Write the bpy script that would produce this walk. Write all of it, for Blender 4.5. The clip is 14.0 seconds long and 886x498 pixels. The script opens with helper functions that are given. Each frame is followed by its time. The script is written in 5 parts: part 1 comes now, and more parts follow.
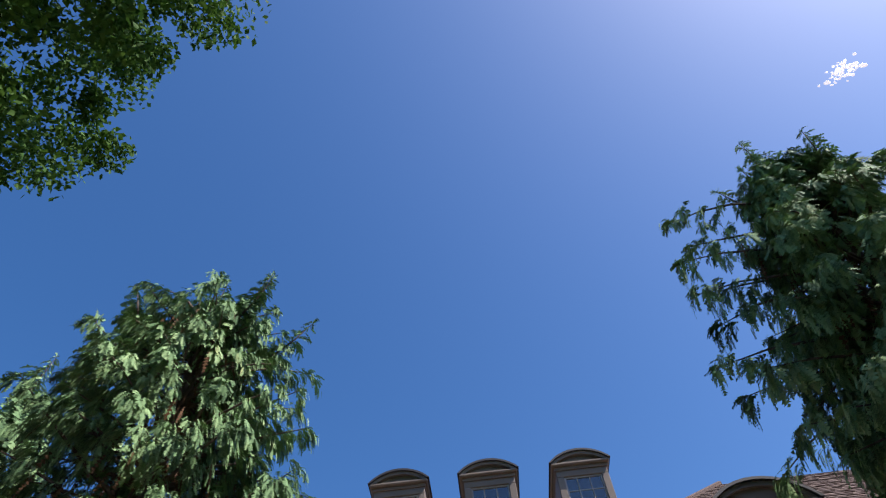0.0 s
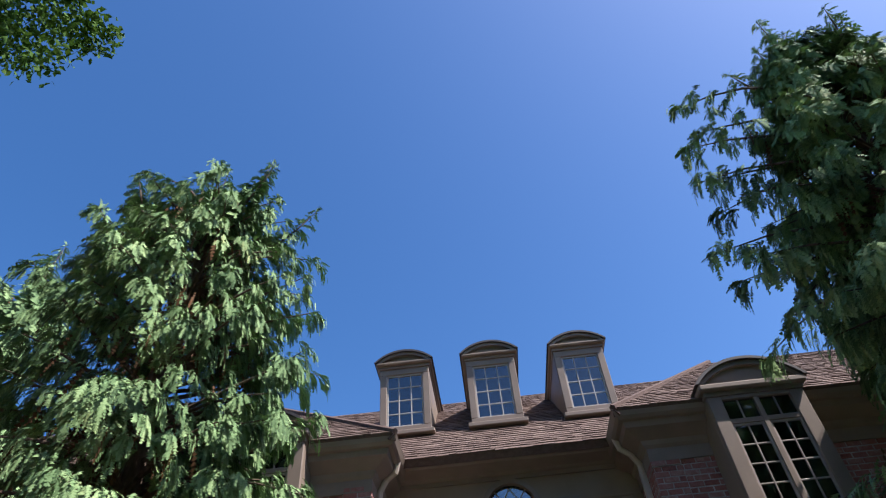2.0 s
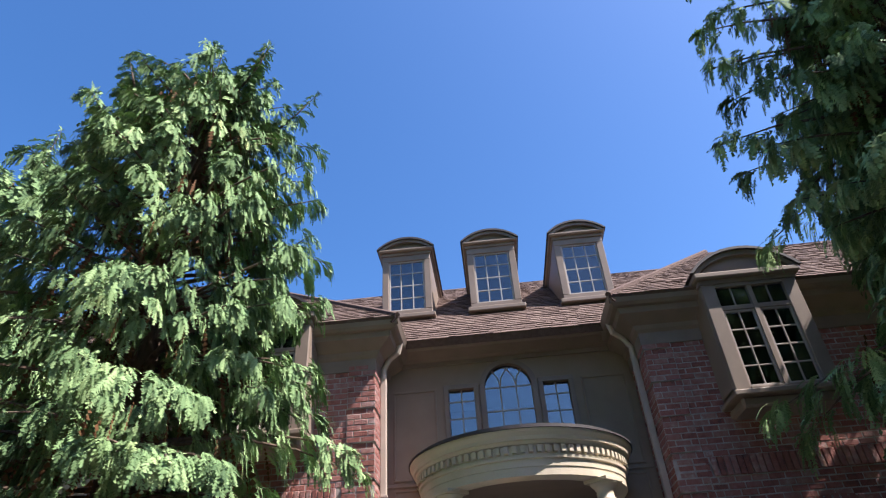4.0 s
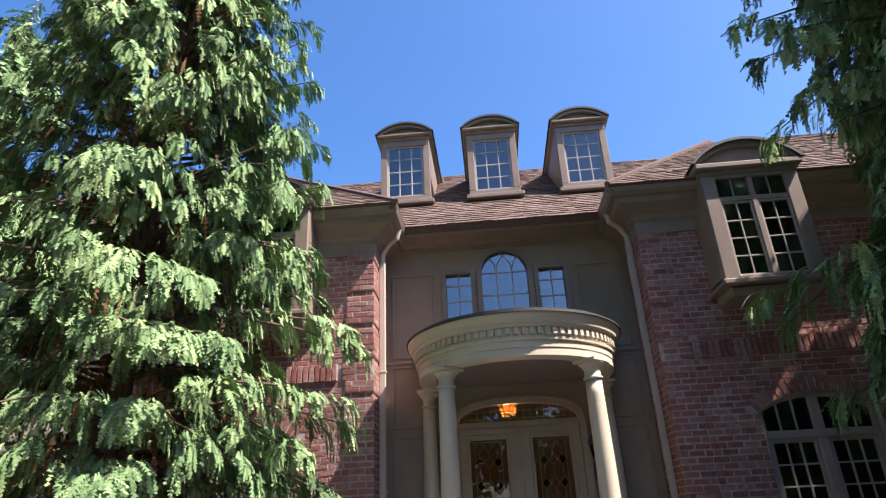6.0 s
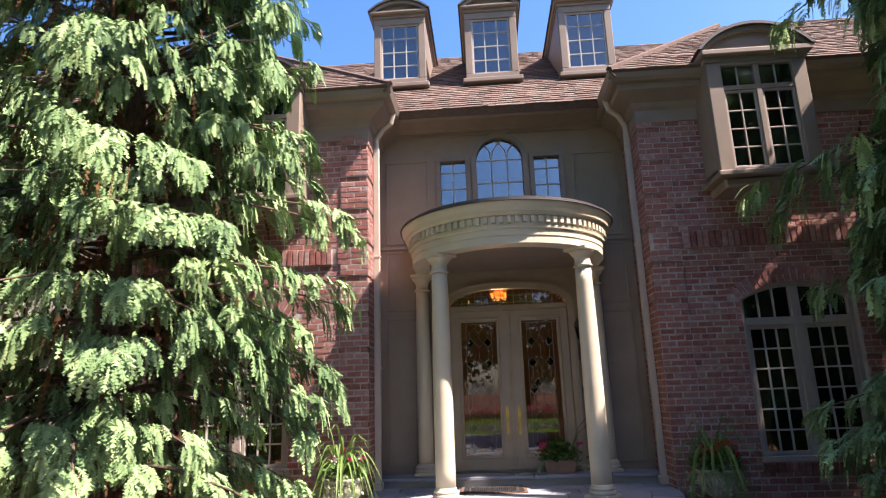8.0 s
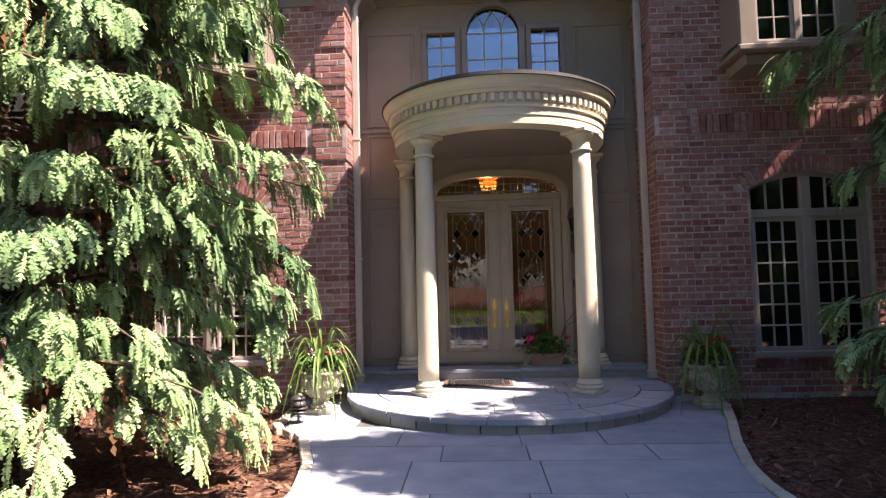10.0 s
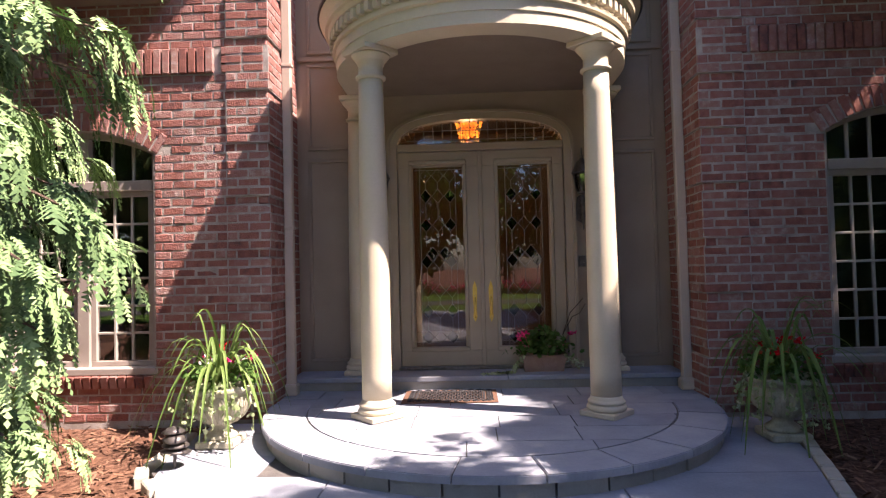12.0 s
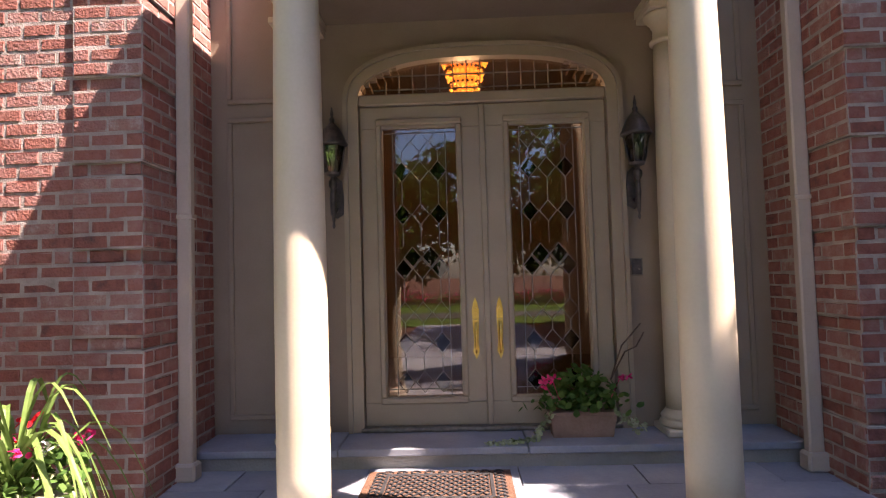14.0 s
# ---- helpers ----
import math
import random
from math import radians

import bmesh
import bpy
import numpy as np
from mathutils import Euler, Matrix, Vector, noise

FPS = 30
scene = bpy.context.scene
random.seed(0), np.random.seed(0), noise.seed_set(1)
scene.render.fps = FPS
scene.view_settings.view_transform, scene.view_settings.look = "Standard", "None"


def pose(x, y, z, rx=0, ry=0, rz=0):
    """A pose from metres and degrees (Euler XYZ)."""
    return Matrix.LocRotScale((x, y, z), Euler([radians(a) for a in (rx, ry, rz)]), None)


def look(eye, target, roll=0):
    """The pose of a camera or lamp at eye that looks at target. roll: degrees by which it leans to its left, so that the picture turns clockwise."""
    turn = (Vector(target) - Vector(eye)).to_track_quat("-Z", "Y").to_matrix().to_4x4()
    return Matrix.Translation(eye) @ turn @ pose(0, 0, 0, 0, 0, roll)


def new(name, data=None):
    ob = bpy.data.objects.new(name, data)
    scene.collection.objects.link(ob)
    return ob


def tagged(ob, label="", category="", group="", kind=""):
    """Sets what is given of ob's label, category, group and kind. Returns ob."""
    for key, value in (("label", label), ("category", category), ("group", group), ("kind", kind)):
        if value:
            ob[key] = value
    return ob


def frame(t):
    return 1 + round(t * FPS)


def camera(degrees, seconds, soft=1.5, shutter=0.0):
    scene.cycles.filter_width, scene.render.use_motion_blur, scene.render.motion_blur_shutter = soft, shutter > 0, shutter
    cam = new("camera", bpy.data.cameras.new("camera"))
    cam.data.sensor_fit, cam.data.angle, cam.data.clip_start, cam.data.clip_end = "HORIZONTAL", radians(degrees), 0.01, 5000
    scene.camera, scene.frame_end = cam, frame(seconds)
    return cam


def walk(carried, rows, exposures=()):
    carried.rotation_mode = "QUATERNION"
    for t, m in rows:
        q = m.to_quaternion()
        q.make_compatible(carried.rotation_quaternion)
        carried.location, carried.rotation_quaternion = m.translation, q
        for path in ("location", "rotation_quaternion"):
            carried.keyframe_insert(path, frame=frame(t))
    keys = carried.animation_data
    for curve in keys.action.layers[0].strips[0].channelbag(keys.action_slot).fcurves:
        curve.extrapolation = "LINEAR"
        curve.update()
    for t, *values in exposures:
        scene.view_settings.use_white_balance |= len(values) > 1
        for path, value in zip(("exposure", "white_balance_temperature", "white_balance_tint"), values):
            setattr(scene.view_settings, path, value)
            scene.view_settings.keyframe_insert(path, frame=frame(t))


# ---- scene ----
cam = camera(72.4, 14.0, soft=1.2)
ROWS = [  # seconds, x, y, z, yaw, pitch, roll
    (0.0, 0.000, 0.004, 1.352, 5.50, 56.04, 3.64),
    (0.5, -0.001, 0.004, 1.350, 5.62, 53.40, 3.66),
    (1.0, -0.002, 0.003, 1.348, 5.69, 50.80, 3.66),
    (1.5, -0.001, 0.003, 1.346, 5.75, 48.18, 3.64),
    (2.0, 0.001, 0.004, 1.346, 5.78, 45.55, 3.58),
    (2.5, 0.002, 0.005, 1.348, 5.77, 42.92, 3.49),
    (3.0, 0.004, 0.004, 1.350, 5.73, 40.32, 3.38),
    (5.5, 0.006, -0.001, 1.360, 5.28, 26.87, 2.70),
    (6.0, 0.005, -0.002, 1.363, 5.08, 24.22, 2.48),
    (6.5, 0.001, -0.003, 1.364, 4.86, 21.58, 2.28),
    (7.0, -0.003, -0.003, 1.366, 4.65, 18.88, 2.11),
    (7.5, -0.006, 0.000, 1.365, 4.43, 16.21, 1.95),
    (8.0, -0.008, 0.003, 1.362, 4.18, 13.55, 1.82),
    (8.5, -0.012, 0.008, 1.361, 3.90, 10.75, 1.70),
    (9.0, -0.040, 0.027, 1.362, 3.56, 7.75, 1.52),
    (9.2, -0.045, 0.090, 1.360, 3.45, 6.70, 1.48),
    (11.3, 0.155, 1.960, 1.370, 2.63, 1.75, 1.37),
    (11.5, 0.165, 2.180, 1.359, 2.52, 1.79, 1.38),
    (12.0, 0.200, 2.738, 1.325, 2.46, 1.86, 1.39),
    (12.5, 0.210, 3.275, 1.308, 2.42, 1.92, 1.47),
    (13.0, 0.215, 3.815, 1.308, 2.34, 2.22, 1.54),
    (13.5, 0.200, 4.340, 1.335, 2.19, 2.34, 1.56),
    (14.0, 0.189, 4.860, 1.334, 2.08, 2.68, 1.62),
]
walk(cam, [(t, pose(x, y, z, 90 + p, r, w)) for t, x, y, z, w, p, r in ROWS],
     exposures=[(0.0, 0.7, 6100, 16), (3.0, 1.18, 6200, 18), (5.5, 1.5, 6450, 20), (7.5, 1.8, 6750, 22), (9.0, 2.0, 6950, 24), (12.0, 2.0, 7100, 29), (14.0, 2.4, 7350, 31)])

# ---- light: clear day, sun high, from the right and a little behind ----
SUN = Vector((0.95, -0.31, 1.42)).normalized()
sun_data = bpy.data.lights.new("sun", "SUN")
sun_data.energy, sun_data.angle, sun_data.color = 5.0, radians(0.53), (1.0, 0.95, 0.86)
sun = new("sun", sun_data)
sun.matrix_world = look((20, -20, 40), Vector((20, -20, 40)) - SUN * 10)
world = bpy.data.worlds.new("sky")
scene.world = world
world.use_nodes = True
wn = world.node_tree
wn.nodes.clear()
sky = wn.nodes.new("ShaderNodeTexSky")
sky.sky_type, sky.sun_disc = "NISHITA", False
sky.sun_elevation = math.asin(SUN.z)
sky.sun_rotation = math.atan2(SUN.x, SUN.y)
sky.air_density, sky.dust_density, sky.ozone_density = 1.0, 1.6, 5.0
bg = wn.nodes.new("ShaderNodeBackground")
bg.inputs[1].default_value = 0.10
wout = wn.nodes.new("ShaderNodeOutputWorld")
sat = wn.nodes.new("ShaderNodeHueSaturation")
sat.inputs["Saturation"].default_value = 1.22
wn.links.new(sky.outputs[0], sat.inputs["Color"])
wn.links.new(sat.outputs[0], bg.inputs[0])
wn.links.new(bg.outputs[0], wout.inputs[0])


# ---- materials ----
def material(name, colours, scale=6.0, rough=0.6, metal=0.0, bump=0.15, bump_scale=60.0, island=0.0, obj=0.0, spec=0.5, stretch=(1, 1, 1), world_grain=False):
    """Two scales of noise between the colours, fine relief, and a shade of its own for each piece."""
    m = bpy.data.materials.new(name)
    m.use_nodes = True
    n, l = m.node_tree.nodes, m.node_tree.links
    b = n["Principled BSDF"]
    tc = n.new("ShaderNodeTexCoord")
    mp = n.new("ShaderNodeMapping")
    mp.inputs["Scale"].default_value = stretch
    l.new(n.new("ShaderNodeNewGeometry").outputs["Position"] if world_grain else tc.outputs["Object"], mp.inputs[0])
    n1 = n.new("ShaderNodeTexNoise")
    n1.inputs["Scale"].default_value, n1.inputs["Detail"].default_value = scale, 6
    n2 = n.new("ShaderNodeTexNoise")
    n2.inputs["Scale"].default_value, n2.inputs["Detail"].default_value = bump_scale, 4
    l.new(mp.outputs[0], n1.inputs[0])
    l.new(mp.outputs[0], n2.inputs[0])
    add = n.new("ShaderNodeMath")
    add.operation = "MULTIPLY_ADD"
    l.new(n2.outputs[0], add.inputs[0])
    add.inputs[1].default_value = 0.35
    l.new(n1.outputs[0], add.inputs[2])
    fac = add.outputs[0]
    for amount, node, sock in ((island, "ShaderNodeNewGeometry", "Random Per Island"), (obj, "ShaderNodeObjectInfo", "Random")):
        if amount:
            g = n.new(node)
            a = n.new("ShaderNodeMath")
            a.operation = "MULTIPLY_ADD"
            l.new(g.outputs[sock], a.inputs[0])
            a.inputs[1].default_value = amount
            l.new(fac, a.inputs[2])
            fac = a.outputs[0]
    mid = 0.67 + 0.5 * (island + obj)
    half = 0.22 + 0.5 * (island + obj)
    mr = n.new("ShaderNodeMapRange")
    mr.inputs[1].default_value, mr.inputs[2].default_value = mid - half, mid + half
    l.new(fac, mr.inputs[0])
    ramp = n.new("ShaderNodeValToRGB")
    el = ramp.color_ramp.elements
    while len(el) < len(colours):
        el.new(0.5)
    for i, c in enumerate(colours):
        el[i].position = i / max(1, len(colours) - 1)
        el[i].color = (*c, 1)
    l.new(mr.outputs[0], ramp.inputs[0])
    l.new(ramp.outputs[0], b.inputs["Base Color"])
    b.inputs["Roughness"].default_value, b.inputs["Metallic"].default_value = rough, metal
    b.inputs["Specular IOR Level"].default_value = spec
    if bump:
        bp = n.new("ShaderNodeBump")
        bp.inputs["Strength"].default_value, bp.inputs["Distance"].default_value = bump, 0.01
        l.new(n2.outputs[0], bp.inputs["Height"])
        l.new(bp.outputs[0], b.inputs["Normal"])
    return m


def leaf_material(name, colours, scale=1.5, through_light=0.35, rough=0.75):
    m = material(name, colours, scale=scale, rough=rough, bump=0, island=0.35, spec=0.12)
    n, l = m.node_tree.nodes, m.node_tree.links
    b = n["Principled BSDF"]
    tr = n.new("ShaderNodeBsdfTranslucent")
    mix = n.new("ShaderNodeMixShader")
    mix.inputs[0].default_value = through_light
    l.new(b.inputs["Base Color"].links[0].from_socket, tr.inputs[0])
    l.new(b.outputs[0], mix.inputs[1])
    l.new(tr.outputs[0], mix.inputs[2])
    l.new(mix.outputs[0], n["Material Output"].inputs[0])
    return m


def glass_material(name, ior=2.5, tint=(0.75, 0.78, 0.78), wave=0.06):
    m = bpy.data.materials.new(name)
    m.use_nodes = True
    n, l = m.node_tree.nodes, m.node_tree.links
    n.remove(n["Principled BSDF"])
    t, g, mix, f = (n.new("ShaderNodeBsdf" + "Transparent"), n.new("ShaderNodeBsdfGlossy"), n.new("ShaderNodeMixShader"), n.new("ShaderNodeFresnel"))
    t.inputs[0].default_value = (*tint, 1)
    g.inputs["Roughness"].default_value = 0.01
    f.inputs[0].default_value = ior
    tc, nz, bp = n.new("ShaderNodeTexCoord"), n.new("ShaderNodeTexNoise"), n.new("ShaderNodeBump")
    nz.inputs["Scale"].default_value = 1.6
    bp.inputs["Strength"].default_value, bp.inputs["Distance"].default_value = wave, 0.02
    l.new(tc.outputs["Object"], nz.inputs[0])
    l.new(nz.outputs[0], bp.inputs["Height"])
    l.new(bp.outputs[0], g.inputs["Normal"])
    l.new(f.outputs[0], mix.inputs[0])
    l.new(t.outputs[0], mix.inputs[1])
    l.new(g.outputs[0], mix.inputs[2])
    l.new(mix.outputs[0], n["Material Output"].inputs[0])
    return m


def glow_material(name, colour, strength):
    m = bpy.data.materials.new(name)
    m.use_nodes = True
    b = m.node_tree.nodes["Principled BSDF"]
    b.inputs["Base Color"].default_value = (*colour, 1)
    b.inputs["Emission Color"].default_value = (*colour, 1)
    b.inputs["Emission Strength"].default_value = strength
    return m


BRICK_COLOURS = [(0.10, 0.06, 0.06), (0.22, 0.085, 0.07), (0.29, 0.115, 0.09), (0.30, 0.14, 0.12), (0.34, 0.19, 0.165), (0.43, 0.34, 0.31)]
M_BRICK = material("red_brick", BRICK_COLOURS, scale=14, rough=0.9, bump=0.9, bump_scale=70, island=0.62, spec=0.2, world_grain=True)
M_BRICK_ONE = material("red_brick_single", BRICK_COLOURS, scale=14, rough=0.9, bump=0.9, bump_scale=70, obj=0.62, spec=0.2, world_grain=True)
M_MORTAR = material("mortar", [(0.26, 0.22, 0.20), (0.36, 0.315, 0.285), (0.46, 0.41, 0.37)], scale=8, rough=0.95, bump=0.5, bump_scale=120, spec=0.1)
M_STUCCO = material("taupe_stucco", [(0.25, 0.19, 0.138), (0.30, 0.233, 0.172)], scale=2.5, rough=0.85, bump=0.15, bump_scale=150, spec=0.2)
M_TRIM = material("taupe_paint", [(0.2, 0.152, 0.115), (0.245, 0.19, 0.147)], scale=3, rough=0.5, bump=0.05, bump_scale=70, spec=0.35)
M_DOOR = material("door_paint", [(0.30, 0.232, 0.158), (0.35, 0.278, 0.195)], scale=3, rough=0.4, bump=0.05, bump_scale=70)
M_CREAM = material("cream_paint", [(0.5, 0.43, 0.31), (0.58, 0.5, 0.375)], scale=2.5, rough=0.5, bump=0.06, bump_scale=60)
M_SASH = material("sash_paint", [(0.30, 0.25, 0.22), (0.36, 0.31, 0.27)], scale=4, rough=0.45, bump=0.04)
M_MUNTIN = material("pale_muntin_paint", [(0.36, 0.32, 0.28), (0.42, 0.38, 0.33)], scale=4, rough=0.45, bump=0)
M_SHINGLE = material("brown_shingle", [(0.075, 0.05, 0.042), (0.13, 0.09, 0.075), (0.2, 0.145, 0.12)], scale=14, rough=0.92, bump=0.6, bump_scale=160, island=0.6, spec=0.15)
M_DARKROOF = material("dark_lead", [(0.035, 0.03, 0.03), (0.06, 0.05, 0.05)], scale=8, rough=0.6, bump=0.1)
M_GUTTER = material("gutter_metal", [(0.40, 0.33, 0.26), (0.48, 0.4, 0.32)], scale=3, rough=0.4, bump=0.03)
M_SLATE = material("bluestone", [(0.20, 0.215, 0.25), (0.27, 0.285, 0.32), (0.35, 0.36, 0.385)], scale=3.5, rough=0.75, bump=0.25, bump_scale=45, obj=0.35, spec=0.3)
M_JOINT = material("dark_joint", [(0.07, 0.065, 0.06), (0.11, 0.1, 0.09)], scale=12, rough=0.95, bump=0.4)
M_RISER = material("riser_stone", [(0.22, 0.21, 0.19), (0.32, 0.30, 0.27)], scale=6, rough=0.85, bump=0.4, bump_scale=60, obj=0.3)
M_EDGING = material("pale_edging_stone", [(0.36, 0.33, 0.27), (0.48, 0.44, 0.36)], scale=9, rough=0.9, bump=0.4, obj=0.3)
M_MULCH = material("brown_mulch", [(0.045, 0.022, 0.014), (0.11, 0.055, 0.035), (0.2, 0.11, 0.075)], scale=22, rough=0.95, bump=1.0, bump_scale=70, spec=0.1)
M_CHIP = material("mulch_chip", [(0.06, 0.03, 0.02), (0.16, 0.08, 0.05), (0.28, 0.17, 0.11)], scale=20, rough=0.95, bump=0, island=0.8, spec=0.1)
M_GRASS = leaf_material("lawn_grass", [(0.05, 0.11, 0.015), (0.09, 0.18, 0.03), (0.14, 0.24, 0.05)], scale=3)
M_CEDAR = leaf_material("cedar_spray", [(0.03, 0.062, 0.027), (0.09, 0.155, 0.066), (0.175, 0.28, 0.118), (0.285, 0.40, 0.18), (0.365, 0.405, 0.165)], scale=0.9, through_light=0.015)
M_CEDAR_OLD = leaf_material("cedar_dead_spray", [(0.05, 0.025, 0.012), (0.11, 0.055, 0.025), (0.17, 0.085, 0.04)], scale=2, through_light=0.15)
M_BROADLEAF = leaf_material("broad_leaf", [(0.03, 0.07, 0.012), (0.06, 0.13, 0.02), (0.11, 0.2, 0.035)], scale=1.2, through_light=0.22)
M_BARK = material("bark", [(0.05, 0.033, 0.022), (0.1, 0.065, 0.045), (0.15, 0.1, 0.075)], scale=6, rough=0.95, bump=0.8, bump_scale=40, stretch=(3, 3, 0.6))
M_GLASS = glass_material("window_glass")
M_DOORGLASS = glass_material("door_glass", ior=1.8, tint=(0.75, 0.68, 0.6), wave=0.02)
M_BEVEL = glass_material("bevelled_glass", ior=1.8, tint=(0.3, 0.26, 0.22), wave=0.3)
M_CAME = material("lead_came", [(0.15, 0.135, 0.11), (0.26, 0.235, 0.2)], scale=20, rough=0.5, metal=0.7, bump=0.05)
M_BRASS = material("polished_brass", [(0.55, 0.36, 0.08), (0.68, 0.47, 0.13)], scale=15, rough=0.28, metal=1.0, bump=0.03)
M_IRON = material("bronze_black_metal", [(0.05, 0.045, 0.045), (0.12, 0.105, 0.095)], scale=15, rough=0.45, metal=0.5, bump=0.15)
M_STONEPOT = material("weathered_cast_stone", [(0.27, 0.25, 0.18), (0.4, 0.37, 0.28), (0.5, 0.46, 0.36)], scale=7, rough=0.9, bump=0.35, bump_scale=70)
M_TERRA = material("faded_clay", [(0.22, 0.13, 0.09), (0.3, 0.2, 0.15)], scale=8, rough=0.9, bump=0.3)
M_BLADE = leaf_material("strap_leaf", [(0.07, 0.13, 0.03), (0.14, 0.22, 0.06), (0.26, 0.33, 0.12)], scale=3, through_light=0.3, rough=0.4)
M_SMALLLEAF = leaf_material("geranium_leaf", [(0.03, 0.08, 0.02), (0.07, 0.15, 0.035), (0.13, 0.22, 0.06)], scale=5)
M_PALELEAF = leaf_material("variegated_ivy_leaf", [(0.16, 0.24, 0.08), (0.36, 0.42, 0.24), (0.62, 0.64, 0.48)], scale=6)
M_PINK = leaf_material("pink_petal", [(0.5, 0.015, 0.09), (0.75, 0.04, 0.2), (0.9, 0.2, 0.4)], scale=8)
M_RED = leaf_material("red_petal", [(0.5, 0.01, 0.01), (0.75, 0.02, 0.03)], scale=8)
M_WHITE = leaf_material("white_petal", [(0.8, 0.72, 0.72), (0.85, 0.8, 0.8)], scale=8)
M_RUBBER = material("black_rubber", [(0.012, 0.011, 0.012), (0.03, 0.028, 0.03)], scale=30, rough=0.7, bump=0.4)
M_COIR = material("tan_coir", [(0.10, 0.045, 0.025), (0.17, 0.085, 0.05)], scale=60, rough=0.95, bump=0.8, bump_scale=200)
# indoor dimness is put into the room colour; the lit hall gets a lighter one
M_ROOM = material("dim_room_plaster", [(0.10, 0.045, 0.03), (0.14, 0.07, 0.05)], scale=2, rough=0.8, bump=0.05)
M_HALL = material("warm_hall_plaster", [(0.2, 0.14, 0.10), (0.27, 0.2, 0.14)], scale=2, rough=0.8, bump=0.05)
M_ROOMFLOOR = material("dark_floorboards", [(0.06, 0.03, 0.015), (0.12, 0.06, 0.03)], scale=3, rough=0.35, bump=0.05, stretch=(8, 1, 1))
M_WARM = glow_material("warm_crystal", (1.0, 0.36, 0.05), 0.8)
M_WARMDIM = glow_material("warm_shade", (1.0, 0.24, 0.035), 0.6)
M_BULB = glow_material("candle_bulb", (1.0, 0.7, 0.35), 12.0)
M_BLIND = material("linen_blind", [(0.25, 0.22, 0.2), (0.32, 0.29, 0.26)], scale=4, rough=0.9, bump=0.1)
M_ASPHALT = material("drive_asphalt", [(0.04, 0.04, 0.042), (0.065, 0.065, 0.066)], scale=30, rough=0.9, bump=0.4)


# ---- building helpers ----
def finish(name, bm, mat, parent=None, label="", smooth=False):
    me = bpy.data.meshes.new(name)
    bm.to_mesh(me)
    bm.free()
    me.materials.append(mat)
    if smooth:
        me.polygons.foreach_set("use_smooth", [True] * len(me.polygons))
    ob = new(name, me)
    if parent is not None:
        ob.parent = parent
    if label:
        ob["label"] = label
    return ob


def part(name, bm, mat, parent, label="", smooth=False):
    return finish(name, bm, mat, parent, label, smooth)


def thing(name, label, category, group="", at=(0, 0, 0), kind=""):
    ob = new(name)
    ob.location = at
    ob.empty_display_size = 0.1
    return tagged(ob, label, category, group, kind)


def setting(name, bm, mat, label, category, smooth=False):
    return tagged(finish(name, bm, mat, None, "", smooth), label, category, "", "structure")


def box(bm, x0, x1, y0, y1, z0, z1, bevel=0.0):
    v = [bm.verts.new(c) for c in ((x0, y0, z0), (x1, y0, z0), (x1, y1, z0), (x0, y1, z0), (x0, y0, z1), (x1, y0, z1), (x1, y1, z1), (x0, y1, z1))]
    fs = [bm.faces.new([v[i] for i in q]) for q in ((3, 2, 1, 0), (4, 5, 6, 7), (0, 1, 5, 4), (1, 2, 6, 5), (2, 3, 7, 6), (3, 0, 4, 7))]
    if bevel:
        edges = list({e for f in fs for e in f.edges})
        bmesh.ops.bevel(bm, geom=edges, offset=bevel, segments=1, affect="EDGES")
    return bm


def one_box(*a, bevel=0.004):
    return box(bmesh.new(), *a, bevel=bevel)


def lathe(bm, cx, cy, profile, seg=24):
    rings = [[bm.verts.new((cx + r * math.cos(2 * math.pi * i / seg), cy + r * math.sin(2 * math.pi * i / seg), z)) for i in range(seg)] for r, z in profile]
    for a, b in zip(rings, rings[1:]):
        for i in range(seg):
            bm.faces.new((a[i], a[(i + 1) % seg], b[(i + 1) % seg], b[i]))
    bm.faces.new(rings[0][::-1])
    bm.faces.new(rings[-1])
    return bm


def sweep(bm, path, profile, closed_profile=True):
    """path: (x, y, nx, ny) with outward normals; profile: (out, z)."""
    rows = [[bm.verts.new((x + nx * o, y + ny * o, z)) for o, z in profile] for x, y, nx, ny in path]
    n = len(profile)
    for a, b in zip(rows, rows[1:]):
        for i in range(n if closed_profile else n - 1):
            bm.faces.new((a[i], b[i], b[(i + 1) % n], a[(i + 1) % n]))
    if closed_profile:
        bm.faces.new(rows[0])
        bm.faces.new(rows[-1][::-1])
    bmesh.ops.recalc_face_normals(bm, faces=bm.faces)
    return bm


def tube(bm, pts, radii, seg=6):
    pts = [Vector(p) for p in pts]
    rings = []
    for i, p in enumerate(pts):
        d = (pts[min(i + 1, len(pts) - 1)] - pts[max(i - 1, 0)]).normalized()
        a = d.orthogonal().normalized() if not rings else (prev - d * prev.dot(d)).normalized()
        prev = a
        b = d.cross(a)
        r = radii[i] if hasattr(radii, "__len__") else radii
        rings.append([bm.verts.new(p + (a * math.cos(2 * math.pi * k / seg) + b * math.sin(2 * math.pi * k / seg)) * r) for k in range(seg)])
    for u, w in zip(rings, rings[1:]):
        for k in range(seg):
            bm.faces.new((u[k], u[(k + 1) % seg], w[(k + 1) % seg], w[k]))
    bm.faces.new(rings[0][::-1])
    bm.faces.new(rings[-1])
    return bm


